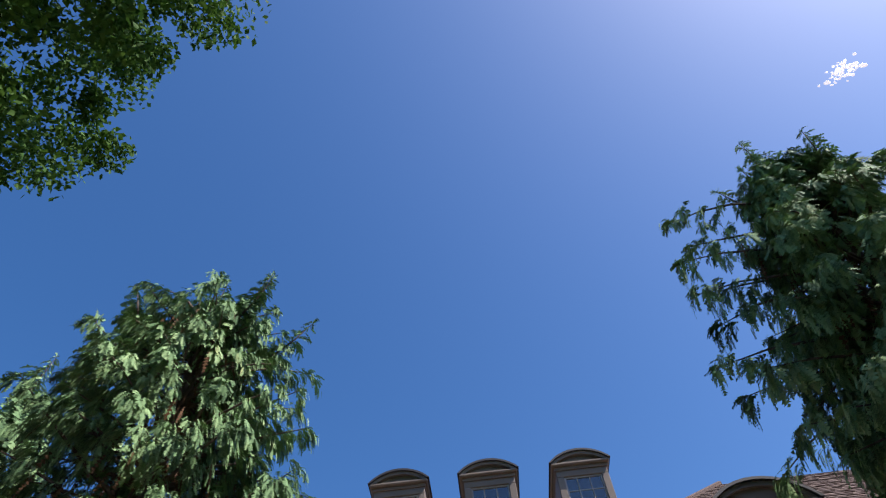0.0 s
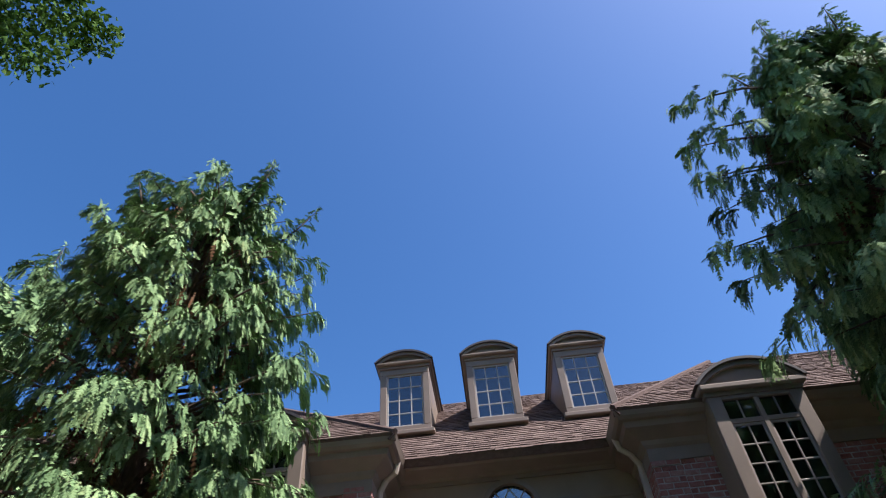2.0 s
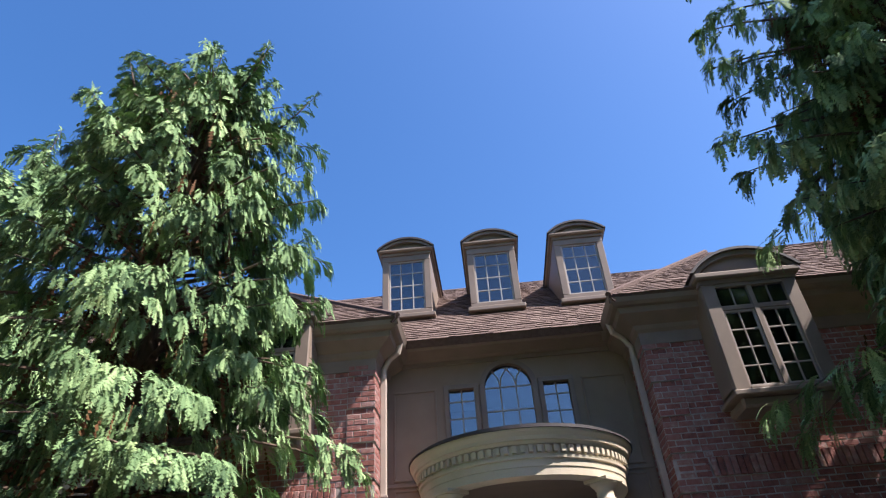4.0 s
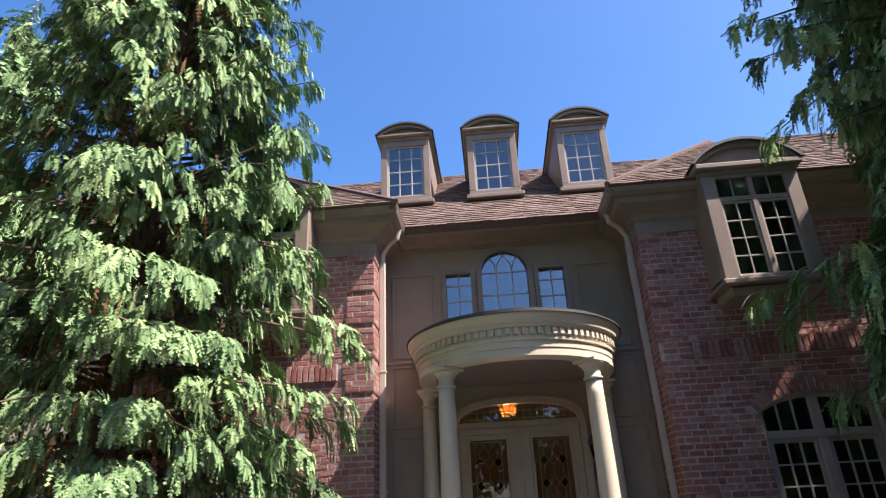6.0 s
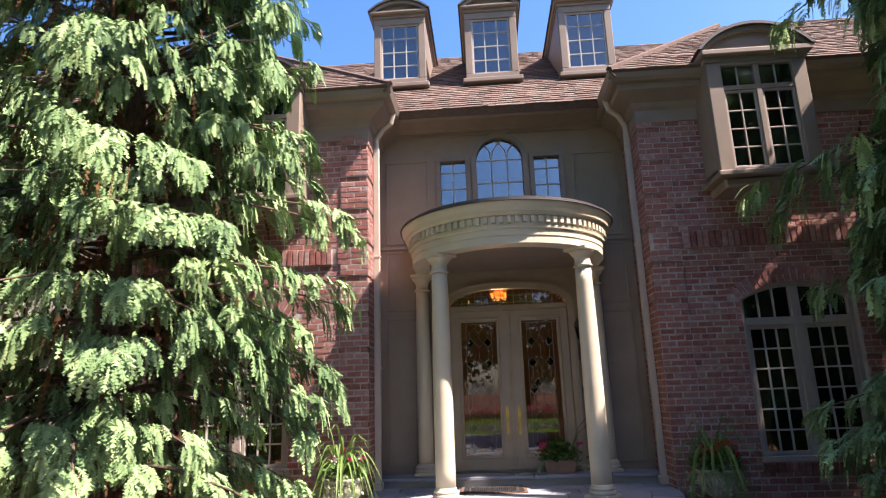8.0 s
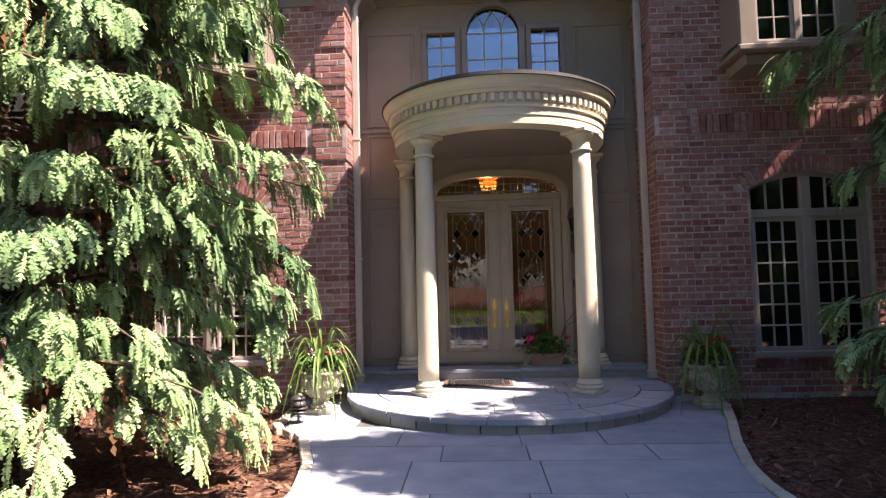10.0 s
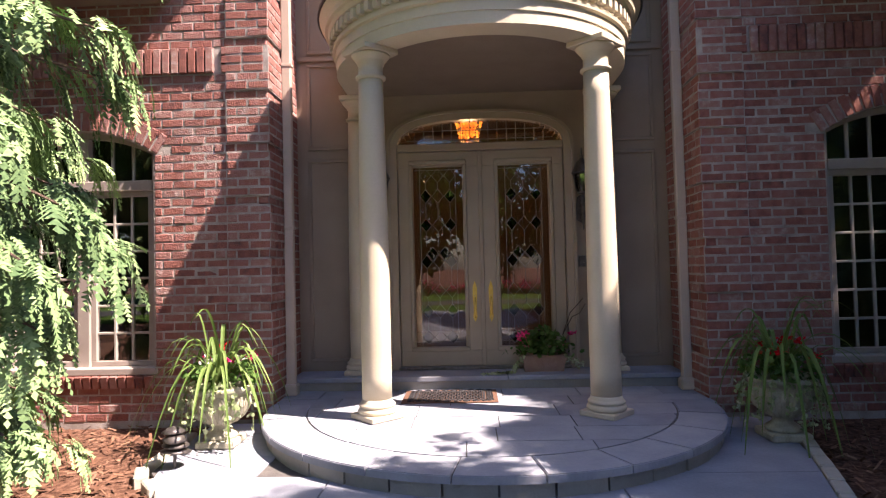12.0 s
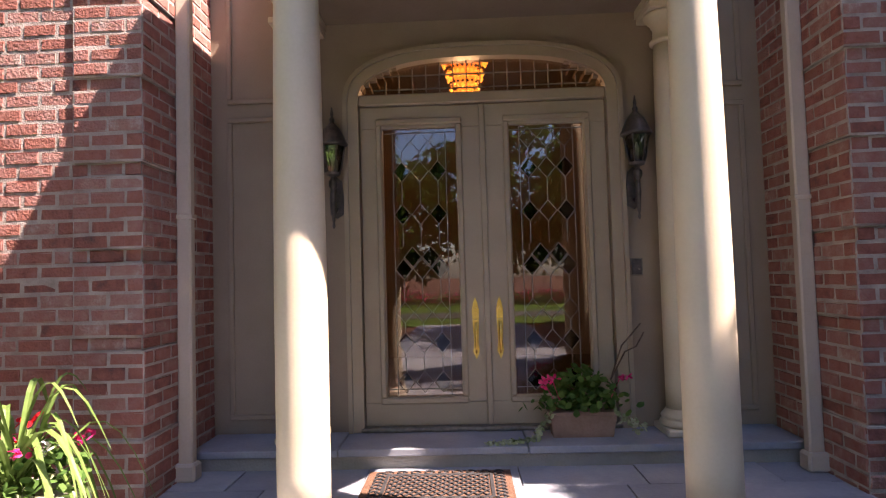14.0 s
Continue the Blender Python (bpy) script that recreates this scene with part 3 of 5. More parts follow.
def ground_window(name, o, label):
    """Two tall casements of three by five panes under an arched transom."""
    xa, xb, za, zs, rise = o
    xc, half = (xa + xb) / 2, (xb - xa) / 2
    y = FRONT + 0.13
    zt_ = 2.17
    th = thing(name, label, "window", at=(0, 0, 0), kind="structure")
    bm = bmesh.new()
    strip_y(bm, arc(xc, half, zs, rise), arc(xc, half - 0.06, zs, rise - 0.055), y - 0.05, y + 0.06)
    box(bm, xa, xa + 0.06, y - 0.05, y + 0.06, za, zs, bevel=0.005)
    box(bm, xb - 0.06, xb, y - 0.05, y + 0.06, za, zs, bevel=0.005)
    part("window_frame", bm, M_SASH, th)
    part("window_sill", one_box(xa - 0.03, xb + 0.03, FRONT - 0.03, y + 0.06, za - 0.005, za + 0.06, bevel=0.008), M_SASH, th)
    part("transom_rail", one_box(xa + 0.05, xb - 0.05, y - 0.06, y + 0.05, zt_ - 0.05, zt_ + 0.05, bevel=0.008), M_SASH, th)
    part("mullion", one_box(xc - 0.06, xc + 0.06, y - 0.055, y + 0.055, za + 0.05, zs + rise - 0.06, bevel=0.008), M_SASH, th)
    r = (half * half + rise * rise) / (2 * rise)

    def top(x):
        return zs + rise - r + math.sqrt(r * r - (x - xc) ** 2) - 0.05
    for x0, x1 in ((xa + 0.06, xc - 0.06), (xc + 0.06, xb - 0.06)):
        zt = zt_ - 0.05
        part("casement", frame_bm(x0, x1, za + 0.06, zt, 0.05, y - 0.03, y + 0.03), M_SASH, th)
        ix0, ix1, iz0, iz1 = x0 + 0.05, x1 - 0.05, za + 0.11, zt - 0.05
        xs = [ix0 + (ix1 - ix0) * i / 3 for i in (1, 2)]
        zz = [iz0 + (iz1 - iz0) * i / 6 for i in range(7)]
        bars(th, xs, zz[1:-1], ix0, ix1, iz0, iz1, y, 0.022)
        ends = [ix0] + xs + [ix1]
        for i in range(3):
            for j in range(6):
                pane(th, rect(ends[i], ends[i + 1], zz[j], zz[j + 1]), y)
        for x in [x0 + (x1 - x0) * i / 3 for i in (1, 2)]:
            part("muntin", one_box(x - 0.012, x + 0.012, y - 0.015, y + 0.015, zt_ + 0.05, top(x), bevel=0.003), M_MUNTIN, th)
        n = 8
        pane(th, [(x0, zt_ + 0.05), (x1, zt_ + 0.05)] + [(x1 + (x0 - x1) * i / n, top(x1 + (x0 - x1) * i / n)) for i in range(n + 1)], y)
    return th


ground_window("window_1", GWW, "taupe arched casement window with many small panes")
ground_window("window_2", GW, "taupe arched casement window behind dark branches")


def oriel(name, xc, label):
    """Upper bay: boxed casement window under a barrel hood that breaks the eave."""
    th = thing(name, label, "oriel window", "oriels", kind="")
    y0 = 7.62
    x0, x1, z0, z1 = xc - 0.65, xc + 0.65, 4.05, 5.60
    bm = bmesh.new()
    for a, b in ((x0, x0 + 0.19), (x1 - 0.19, x1)):
        box(bm, a, b, y0, y0 + 0.09, z0, z1, bevel=0.008)
    box(bm, x0 + 0.19, x1 - 0.19, y0, y0 + 0.09, z0, z0 + 0.05, bevel=0.005)
    box(bm, x0 + 0.19, x1 - 0.19, y0, y0 + 0.09, z1 - 0.05, z1, bevel=0.005)
    for a, b in ((x0, x0 + 0.07), (x1 - 0.07, x1)):
        box(bm, a, b, y0 + 0.09, FRONT + 0.05, z0, z1)
    box(bm, x0, x1, y0 + 0.09, FRONT + 0.05, z0, z0 + 0.07)
    part("casing", bm, M_TRIM, th)
    bm = bmesh.new()
    box(bm, x0 - 0.05, x1 + 0.05, y0 - 0.07, FRONT + 0.03, z0 - 0.07, z0, bevel=0.012)
    box(bm, x0 + 0.04, x1 - 0.04, y0 + 0.04, FRONT + 0.03, z0 - 0.2, z0 - 0.07, bevel=0.03)
    part("window_sill", bm, M_TRIM, th)
    yg = y0 + 0.05
    zt = 5.23
    part("transom_rail", one_box(x0 + 0.18, x1 - 0.18, yg - 0.035, yg + 0.035, zt - 0.035, zt + 0.035, bevel=0.006), M_TRIM, th)
    part("mullion", one_box(xc - 0.035, xc + 0.035, yg - 0.04, yg + 0.035, z0 + 0.04, z1 - 0.04, bevel=0.006), M_TRIM, th)
    for a, b in ((x0 + 0.19, xc - 0.035), (xc + 0.035, x1 - 0.19)):
        part("casement", frame_bm(a, b, z0 + 0.05, zt - 0.035, 0.03, yg - 0.02, yg + 0.02, 0.004), M_SASH, th)
        ix0, ix1, iz0, iz1 = a + 0.03, b - 0.03, z0 + 0.08, zt - 0.065
        zz = [iz0 + (iz1 - iz0) * i / 4 for i in range(5)]
        bars(th, [(ix0 + ix1) / 2], zz[1:-1], ix0, ix1, iz0, iz1, yg, 0.018, M_SASH)
        for i in range(4):
            for u, v in ((ix0, (ix0 + ix1) / 2), ((ix0 + ix1) / 2, ix1)):
                pane(th, rect(u, v, zz[i], zz[i + 1]), yg)
        pane(th, rect(a, b, zt + 0.035, z1 - 0.05), yg)
        bars(th, [(a + b) / 2], [], a, b, zt + 0.035, z1 - 0.05, yg, 0.018, M_SASH)
    # hood
    hz, half, rise = 5.76, 0.74, 0.36
    bm = bmesh.new()
    box(bm, x0 - 0.02, x1 + 0.02, y0 - 0.02, y0 + 0.5, z1, hz - 0.09, bevel=0.008)
    box(bm, x0 - 0.08, x1 + 0.08, y0 - 0.10, y0 + 0.5, hz - 0.09, hz, bevel=0.02)
    part("entablature", bm, M_TRIM, th)
    part("tympanum", plate(bmesh.new(), arc(xc, half - 0.06, hz, rise - 0.06), y0, y0 + 0.5), M_TRIM, th)
    bm = bmesh.new()
    strip_y(bm, arc(xc, half - 0.02, hz, rise - 0.02), arc(xc, half - 0.09, hz, rise - 0.09), y0 - 0.06, y0 + 0.02)
    part("hood_moulding", bm, M_TRIM, th)
    bm = bmesh.new()
    strip_y(bm, arc(xc, half + 0.03, hz, rise + 0.02), arc(xc, half - 0.02, hz, rise - 0.02), y0 - 0.11, y0 + 1.4)
    part("hood_roof", bm, M_DARKROOF, th, "dark rounded metal hood")
    return th


oriel("oriel_window", CX + 3.44, "taupe upper oriel window with a rounded hood")
oriel("oriel_window", mirror(CX + 3.44), "taupe upper oriel window half hidden by cedar")


def dormer(xc):
    th = thing("dormer", "tall taupe dormer with curved dark roof on shingles", "dormer", "roof dormers")
    y0, half = 9.80, 0.47
    zb, zs, rise = 6.72, 8.14, 0.22
    back = lambda z: MY + (z - EAVE) / SLOPE + 0.15
    # cheeks, cut to the roof slope
    for s in (-1, 1):
        bm = bmesh.new()
        a, b = sorted((xc + s * half, xc + s * (half - 0.05)))
        poly = [(y0 + 0.02, zb - 0.1), (y0 + 0.02, zs), (back(zs), zs), (back(zb - 0.1), zb - 0.1)]
        lo = [bm.verts.new((a, y, z)) for y, z in poly]
        hi = [bm.verts.new((b, y, z)) for y, z in poly]
        bm.faces.new(lo)
        bm.faces.new(hi[::-1])
        for i in range(4):
            bm.faces.new((lo[i], hi[i], hi[(i + 1) % 4], lo[(i + 1) % 4]))
        bmesh.ops.recalc_face_normals(bm, faces=bm.faces)
        part("cheek", bm, M_TRIM, th)
    part("casing", frame_bm(xc - half, xc + half, zb + 0.07, zs, 0.125, y0, y0 + 0.08, 0.008), M_TRIM, th)
    bm = bmesh.new()
    box(bm, xc - half - 0.06, xc + half + 0.06, y0 - 0.08, y0 + 0.12, zb, zb + 0.08, bevel=0.012)
    part("window_sill", bm, M_TRIM, th)
    bm = bmesh.new()
    box(bm, xc - half - 0.02, xc + half + 0.02, y0 - 0.03, back(zs), zs, zs + 0.06, bevel=0.006)
    box(bm, xc - half - 0.07, xc + half + 0.07, y0 - 0.1, back(zs), zs + 0.06, zs + 0.12, bevel=0.02)
    part("cornice", bm, M_TRIM, th)
    hz = zs + 0.12
    part("tympanum", plate(bmesh.new(), arc(xc, half, hz, rise - 0.05), y0, back(hz)), M_TRIM, th)
    bm = bmesh.new()
    strip_y(bm, arc(xc, half + 0.06, hz, rise - 0.01), arc(xc, half - 0.03, hz, rise - 0.07), y0 - 0.08, y0 + 0.02)
    part("hood_moulding", bm, M_TRIM, th)
    bm = bmesh.new()
    strip_y(bm, arc(xc, half + 0.1, hz, rise + 0.03), arc(xc, half + 0.06, hz, rise - 0.01), y0 - 0.12, back(hz + rise))
    part("dormer_roof", bm, M_DARKROOF, th, "thin dark curved roof")
    yg = y0 + 0.05
    x0, x1, z0, z1 = xc - half + 0.125, xc + half - 0.125, zb + 0.195, zs - 0.125
    part("sash", frame_bm(x0, x1, z0, z1, 0.03, yg - 0.02, yg + 0.02, 0.004), M_MUNTIN, th)
    xs = [x0 + (x1 - x0) * i / 3 for i in range(4)]
    zz = [z0 + (z1 - z0) * i / 4 for i in range(5)]
    bars(th, xs[1:-1], zz[1:-1], x0, x1, z0, z1, yg, 0.02)
    for i in range(3):
        for j in range(4):
            pane(th, rect(xs[i], xs[i + 1], zz[j], zz[j + 1]), yg)
    # no attic is built: a dark-coloured sheet gives its gloom
    part("backing", one_box(x0 - 0.03, x1 + 0.03, yg + 0.5, yg + 0.53, z0, z1, bevel=0), M_ROOM, th, "dark sheet standing in for the unlit attic")
    return th


for xc in (CX - 1.66, CX, CX + 1.70):
    dormer(xc)

# triple window over the portico
th = thing("window_3", "taupe three-part window with an arched middle light", "window", kind="structure")
y = BACK + 0.06
for i, (xa, xb, za, zs, rise) in enumerate(W2):
    if rise:
        bm = bmesh.new()
        strip_y(bm, arc((xa + xb) / 2, 0.45, zs, 0.40), arc((xa + xb) / 2, 0.365, zs, 0.325), BACK - 0.035, y + 0.02)
        for a, b in ((xa - 0.07, xa + 0.015), (xb - 0.015, xb + 0.07)):
            box(bm, a, b, BACK - 0.035, y + 0.02, za, zs, bevel=0.004)
        part("window_frame", bm, M_TRIM, th)
        xs = [xa + (xb - xa) * k / 3 for k in (1, 2)]
        bars(th, xs, [4.62, 5.0], xa, xb, za, zs, y, 0.022, top=lambda x: 5.04)
        for x, lean in ((xs[0], -1), (xs[1], 1)):
            for side in (-1, 1):
                bm = bmesh.new()
                tube(bm, [(x, y, 5.02), (x + side * 0.025, y, 5.16), (x + side * 0.10, y, 5.27), (x + side * 0.16, y, 5.32)], 0.011, 6)
                part("curved_muntin", bm, M_MUNTIN, th)
        pane(th, [(xa, za), (xb, za)] + arc((xa + xb) / 2, 0.38, zs, 0.34)[::-1], y)
    else:
        part("window_frame", frame_bm(xa - 0.06, xb + 0.06, za - 0.05, zs + 0.06, 0.075, BACK - 0.03, y + 0.02), M_TRIM, th)
        bars(th, [(xa + xb) / 2], [4.55, 4.82], xa, xb, za, zs, y, 0.022)
        pane(th, rect(xa, xb, za, zs), y)

# ---- portico ----
PY, RING, COLUMN_RING = 8.47, 1.235, 1.26
portico = thing("portico", "cream half-round portico with dentils on four columns", "portico")


def round_path(r0=RING, n=40):
    pts = [(CX - r0, BACK, -1, 0), (CX - r0, PY + 0.2, -1, 0)]
    for i in range(n + 1):
        a = -math.pi / 2 + math.pi * i / n
        pts.append((CX + r0 * math.sin(a), PY - r0 * math.cos(a), math.sin(a), -math.cos(a)))
    return pts + [(CX + r0, PY + 0.2, 1, 0), (CX + r0, BACK, 1, 0)]


Z0 = 3.12
PROFILE = [(-0.13, Z0), (0.10, Z0), (0.10, Z0 + 0.10), (0.115, Z0 + 0.105), (0.115, Z0 + 0.19), (0.15, Z0 + 0.20), (0.155, Z0 + 0.235), (0.12, Z0 + 0.245),
           (0.12, Z0 + 0.36), (0.19, Z0 + 0.365), (0.21, Z0 + 0.40), (0.25, Z0 + 0.41), (0.26, Z0 + 0.45), (0.31, Z0 + 0.50), (0.32, Z0 + 0.53), (0.0, Z0 + 0.56), (-0.13, Z0 + 0.56)]
PROFILE = [(o if o <= 0.1 else 0.1 + (o - 0.1) * 0.68, Z0 + (z - Z0) * 0.93) for o, z in PROFILE]
part("entablature", sweep(bmesh.new(), round_path(), PROFILE), M_CREAM, portico)
bm = bmesh.new()
sweep(bm, round_path(), [(0.18, Z0 + 0.500), (0.268, Z0 + 0.495), (0.268, Z0 + 0.517), (0.18, Z0 + 0.53)])
part("roof_edge", bm, M_DARKROOF, portico, "dark metal roof edge")
bm = bmesh.new()
prism(bm, [(x, yy) for x, yy, _, _ in round_path(RING - 0.06)], Z0 + 0.06, Z0 + 0.10)
part("soffit", bm, M_TRIM, portico, "taupe ceiling of the portico")
bm = bmesh.new()
prism(bm, [(x, yy) for x, yy, _, _ in round_path(RING + 0.2)], Z0 + 0.522, Z0 + 0.56)
part("roof_deck", bm, M_DARKROOF, portico, "dark flat roof")
for i in range(45):
    a = math.radians(-88 + 176 * i / 44)
    r0 = RING + 0.113
    bm = box(bmesh.new(), -0.026, 0.026, -0.05, 0.01, 0, 0.082, bevel=0.003)
    bm.transform(pose(CX + r0 * math.sin(a), PY - r0 * math.cos(a), Z0 + 0.248, 0, 0, math.degrees(a)))
    part("dentil", bm, M_CREAM, portico)


def column(x, y, z, turn, top, r=0.12):
    """Tuscan column: square plinth, round base, tapered shaft, necking, cap and abacus."""
    th = thing("column", "cream painted round column with a moulded base", "column", "portico columns", (x, y, z))
    bm = box(bmesh.new(), -0.155, 0.155, -0.155, 0.155, 0, 0.045, bevel=0.008)
    bm.transform(pose(0, 0, 0, 0, 0, turn))
    part("plinth", bm, M_CREAM, th)
    prof = [(0.146, 0.045), (0.155, 0.056), (0.157, 0.068), (0.152, 0.082), (0.143, 0.088), (0.137, 0.092), (0.137, 0.097), (0.145, 0.104), (0.147, 0.113), (0.142, 0.122), (0.133, 0.128), (0.128, 0.136), (r + 0.001, 0.16)]
    part("base", lathe(bmesh.new(), 0, 0, prof, 32), M_CREAM, th, smooth=True)
    h = top - z
    shaft = [(r * (1.0 - 0.17 * max(0, f - 0.3) ** 1.5 / 0.7 ** 1.5), 0.155 + (h - 0.155 - 0.25) * f) for f in [i / 14 for i in range(15)]]
    part("shaft", lathe(bmesh.new(), 0, 0, shaft, 32), M_CREAM, th, smooth=True)
    q = shaft[-1][0]
    cap = [(q, h - 0.25), (q + 0.022, h - 0.24), (q + 0.022, h - 0.222), (q, h - 0.21), (q, h - 0.13), (q + 0.012, h - 0.12), (q + 0.012, h - 0.105), (q + 0.03, h - 0.09), (q + 0.055, h - 0.06), (q + 0.06, h - 0.045)]
    part("capital", lathe(bmesh.new(), 0, 0, cap, 32), M_CREAM, th, smooth=True)
    bm = box(bmesh.new(), -q - 0.065, q + 0.065, -q - 0.065, q + 0.065, h - 0.045, h, bevel=0.006)
    bm.transform(pose(0, 0, 0, 0, 0, turn))
    part("abacus", bm, M_CREAM, th)
    return th


A = 46.8
for s in (-1, 1):
    column(CX + 0.008 + s * (COLUMN_RING * math.sin(radians(A)) - 0.008), PY - COLUMN_RING * math.cos(radians(A)), PORCH, s * A, Z0)
    column(CX + s * 1.27, 8.97, STEP, 0, Z0, r=0.11)

# ---- door ----
door = thing("door_1", "taupe double door with leaded glass, shut", "door", kind="structure")
YD = BACK + 0.05
bm = bmesh.new()
out = [(CX - 0.99, STEP), (CX - 0.99, 2.58)] + ellipse_arc(CX, 0.99, 2.58, 0.42)[1:-1] + [(CX + 0.99, 2.58), (CX + 0.99, STEP)]
inn = [(CX - 0.88, STEP), (CX - 0.88, 2.58)] + ellipse_arc(CX, 0.88, 2.58, 0.32)[1:-1] + [(CX + 0.88, 2.58), (CX + 0.88, STEP)]
strip_y(bm, out, inn, BACK - 0.035, YD + 0.06)
part("door_casing", bm, M_DOOR, door)
mid = lambda f: [(u[0] * f + v[0] * (1 - f), u[1] * f + v[1] * (1 - f)) for u, v in zip(out, inn)]
bm = bmesh.new()
strip_y(bm, mid(0.95), mid(0.68), BACK - 0.055, BACK - 0.03)
part("casing_moulding", bm, M_DOOR, door)
part("transom_rail", one_box(CX - 0.88, CX + 0.88, BACK - 0.01, YD + 0.05, 2.575, 2.655, bevel=0.01), M_DOOR, door)
part("threshold", one_box(CX - 0.9, CX + 0.9, BACK - 0.05, YD + 0.1, STEP, STEP + 0.03, bevel=0.008), M_CAME, door)
ta = ellipse_arc(CX, 0.885, 2.58, 0.325)
pane(door, [(x, max(z, 2.64)) for x, z in ta[::-1]], YD, M_DOORGLASS)
for i in range(-8, 9):
    x = CX + i * 0.098
    if abs(i) > 7:
        continue
    h = 2.60 + 0.30 * (1 - abs(i / 9) ** 3.0)
    part("came", one_box(x - 0.004, x + 0.004, YD - 0.008, YD + 0.012, 2.65, h, bevel=0), M_CAME, door)
for z in (2.70, 2.80):
    part("came", one_box(CX - 0.78, CX + 0.78, YD - 0.007, YD + 0.011, z - 0.004, z + 0.004, bevel=0), M_CAME, door)


def diamond(x, z, w, h):
    return [(x - w, z), (x, z - h), (x + w, z), (x, z + h)]


for s in (-1, 1):
    x0, x1 = (CX - 0.875, CX - 0.006) if s < 0 else (CX + 0.006, CX + 0.875)
    gx0, gx1, gz0, gz1 = (CX - 0.715, CX - 0.195, 0.50, 2.43) if s < 0 else (CX + 0.195, CX + 0.715, 0.50, 2.43)
    leaf = part("door_leaf", frame_bm(x0, x1, STEP + 0.03, 2.57, 0.16, YD - 0.025, YD + 0.025, 0.004), M_DOOR, door)
    bm = bmesh.new()
    box(bm, x0 + 0.16, x1 - 0.16, YD - 0.024, YD + 0.024, STEP + 0.19, gz0)
    part("bottom_rail", bm, M_DOOR, leaf)
    part("glazing_bead", frame_bm(gx0 - 0.05, gx1 + 0.05, gz0 - 0.05, gz1 + 0.05, 0.045, YD - 0.045, YD - 0.02, 0.01), M_DOOR, leaf)
    g = part("pane", plate(bmesh.new(), rect(gx0 - 0.02, gx1 + 0.02, gz0 - 0.02, gz1 + 0.02), YD, YD + 0.006), M_DOORGLASS, leaf)
    g.visible_shadow = False
    gc = (gx0 + gx1) / 2
    lines = bmesh.new()
    for x in (gx0 + 0.07, gx1 - 0.07):
        box(lines, x - 0.0028, x + 0.0028, YD - 0.008, YD, gz0, gz1)
    for z in (gz0 + 0.05, gz1 - 0.05):
        box(lines, gx0, gx1, YD - 0.0085, YD, z - 0.0028, z + 0.0028)
    rows_ = [(0.60, (-0.13, 0, 0.13), True), (0.875, (-0.13, 0.0, 0.13), True), (1.09, (-0.13, 0, 0.13), False), (1.40, (-0.13, 0.0, 0.13), True), (1.485, (-0.065, 0.065), True), (1.79, (-0.13, 0, 0.13), True), (2.10, (-0.13, 0, 0.13), True), (2.32, (-0.13, 0, 0.13), False)]
    for z, xs, dark in rows_:
        for dx in xs:
            poly = diamond(gc + dx, z, 0.062, 0.075)
            for p, q in zip(poly, poly[1:] + poly[:1]):
                d = Vector((q[0] - p[0], 0, q[1] - p[1]))
                tube(lines, [(p[0], YD - 0.004, p[1]), (q[0], YD - 0.004, q[1])], 0.003, 4)
            if dark and (dx != 0 or len(xs) == 2):
                part("bevelled_pane", plate(bmesh.new(), diamond(gc + dx, z, 0.054, 0.066), YD - 0.012, YD - 0.003), M_BEVEL, leaf)
    for za, zb in ((0.675, 0.80), (0.95, 1.015), (1.165, 1.325), (1.56, 1.715), (1.865, 2.025), (2.175, 2.245)):
        for dx in (-0.13, 0, 0.13):
            box(lines, gc + dx - 0.0024, gc + dx + 0.0024, YD - 0.0075, YD, za, zb)
    part("came", lines, M_CAME, leaf, "leaded lines")
    hx = CX + s * 0.085
    bm = bmesh.new()
    poly = [(hx - 0.028, 0.93), (hx, 0.87), (hx + 0.028, 0.93), (hx + 0.02, 1.0), (hx + 0.026, 1.1), (hx + 0.03, 1.22), (hx + 0.018, 1.27), (hx, 1.31), (hx - 0.018, 1.27), (hx - 0.03, 1.22), (hx - 0.026, 1.1), (hx - 0.02, 1.0)]
    plate(bm, poly, YD - 0.034, YD - 0.025)
    tube(bm, [(hx, YD - 0.03, 1.12), (hx, YD - 0.075, 1.13), (hx, YD - 0.09, 1.08), (hx, YD - 0.085, 1.0), (hx, YD - 0.075, 0.95), (hx, YD - 0.03, 0.92)], [0.009, 0.012, 0.014, 0.016, 0.012, 0.009], 8)
    tube(bm, [(hx, YD - 0.03, 1.22), (hx, YD - 0.055, 1.22)], 0.017, 12)
    box(bm, hx - 0.015, hx + 0.015, YD - 0.085, YD - 0.03, 1.145, 1.155)
    bm.transform(Matrix.Translation((hx, 0, -0.12)) @ Matrix.Diagonal((0.8, 1, 1, 1)) @ Matrix.Translation((-hx, 0, 0)))
    part("door_handle", bm, M_BRASS, leaf, "ornate polished brass grip handle")
part("astragal", one_box(CX - 0.022, CX + 0.022, YD - 0.045, YD - 0.024, STEP + 0.03, 2.57, bevel=0.006), M_DOOR, door)

# ---- porch, step, path ----
PR, PCY = 1.92, 8.14


def clip(poly, inside_fn_list):
    """Convex clip by half-planes (a, b, c): a x + b y <= c."""
    for a, b, c in inside_fn_list:
        res = []
        for i, p in enumerate(poly):
            q = poly[(i + 1) % len(poly)]
            dp, dq = a * p[0] + b * p[1] - c, a * q[0] + b * q[1] - c
            if dp <= 0:
                res.append(p)
            if dp * dq < 0:
                t = dp / (dp - dq)
                res.append((p[0] + (q[0] - p[0]) * t, p[1] + (q[1] - p[1]) * t))
        poly = res
        if len(poly) < 3:
            return []
    return poly


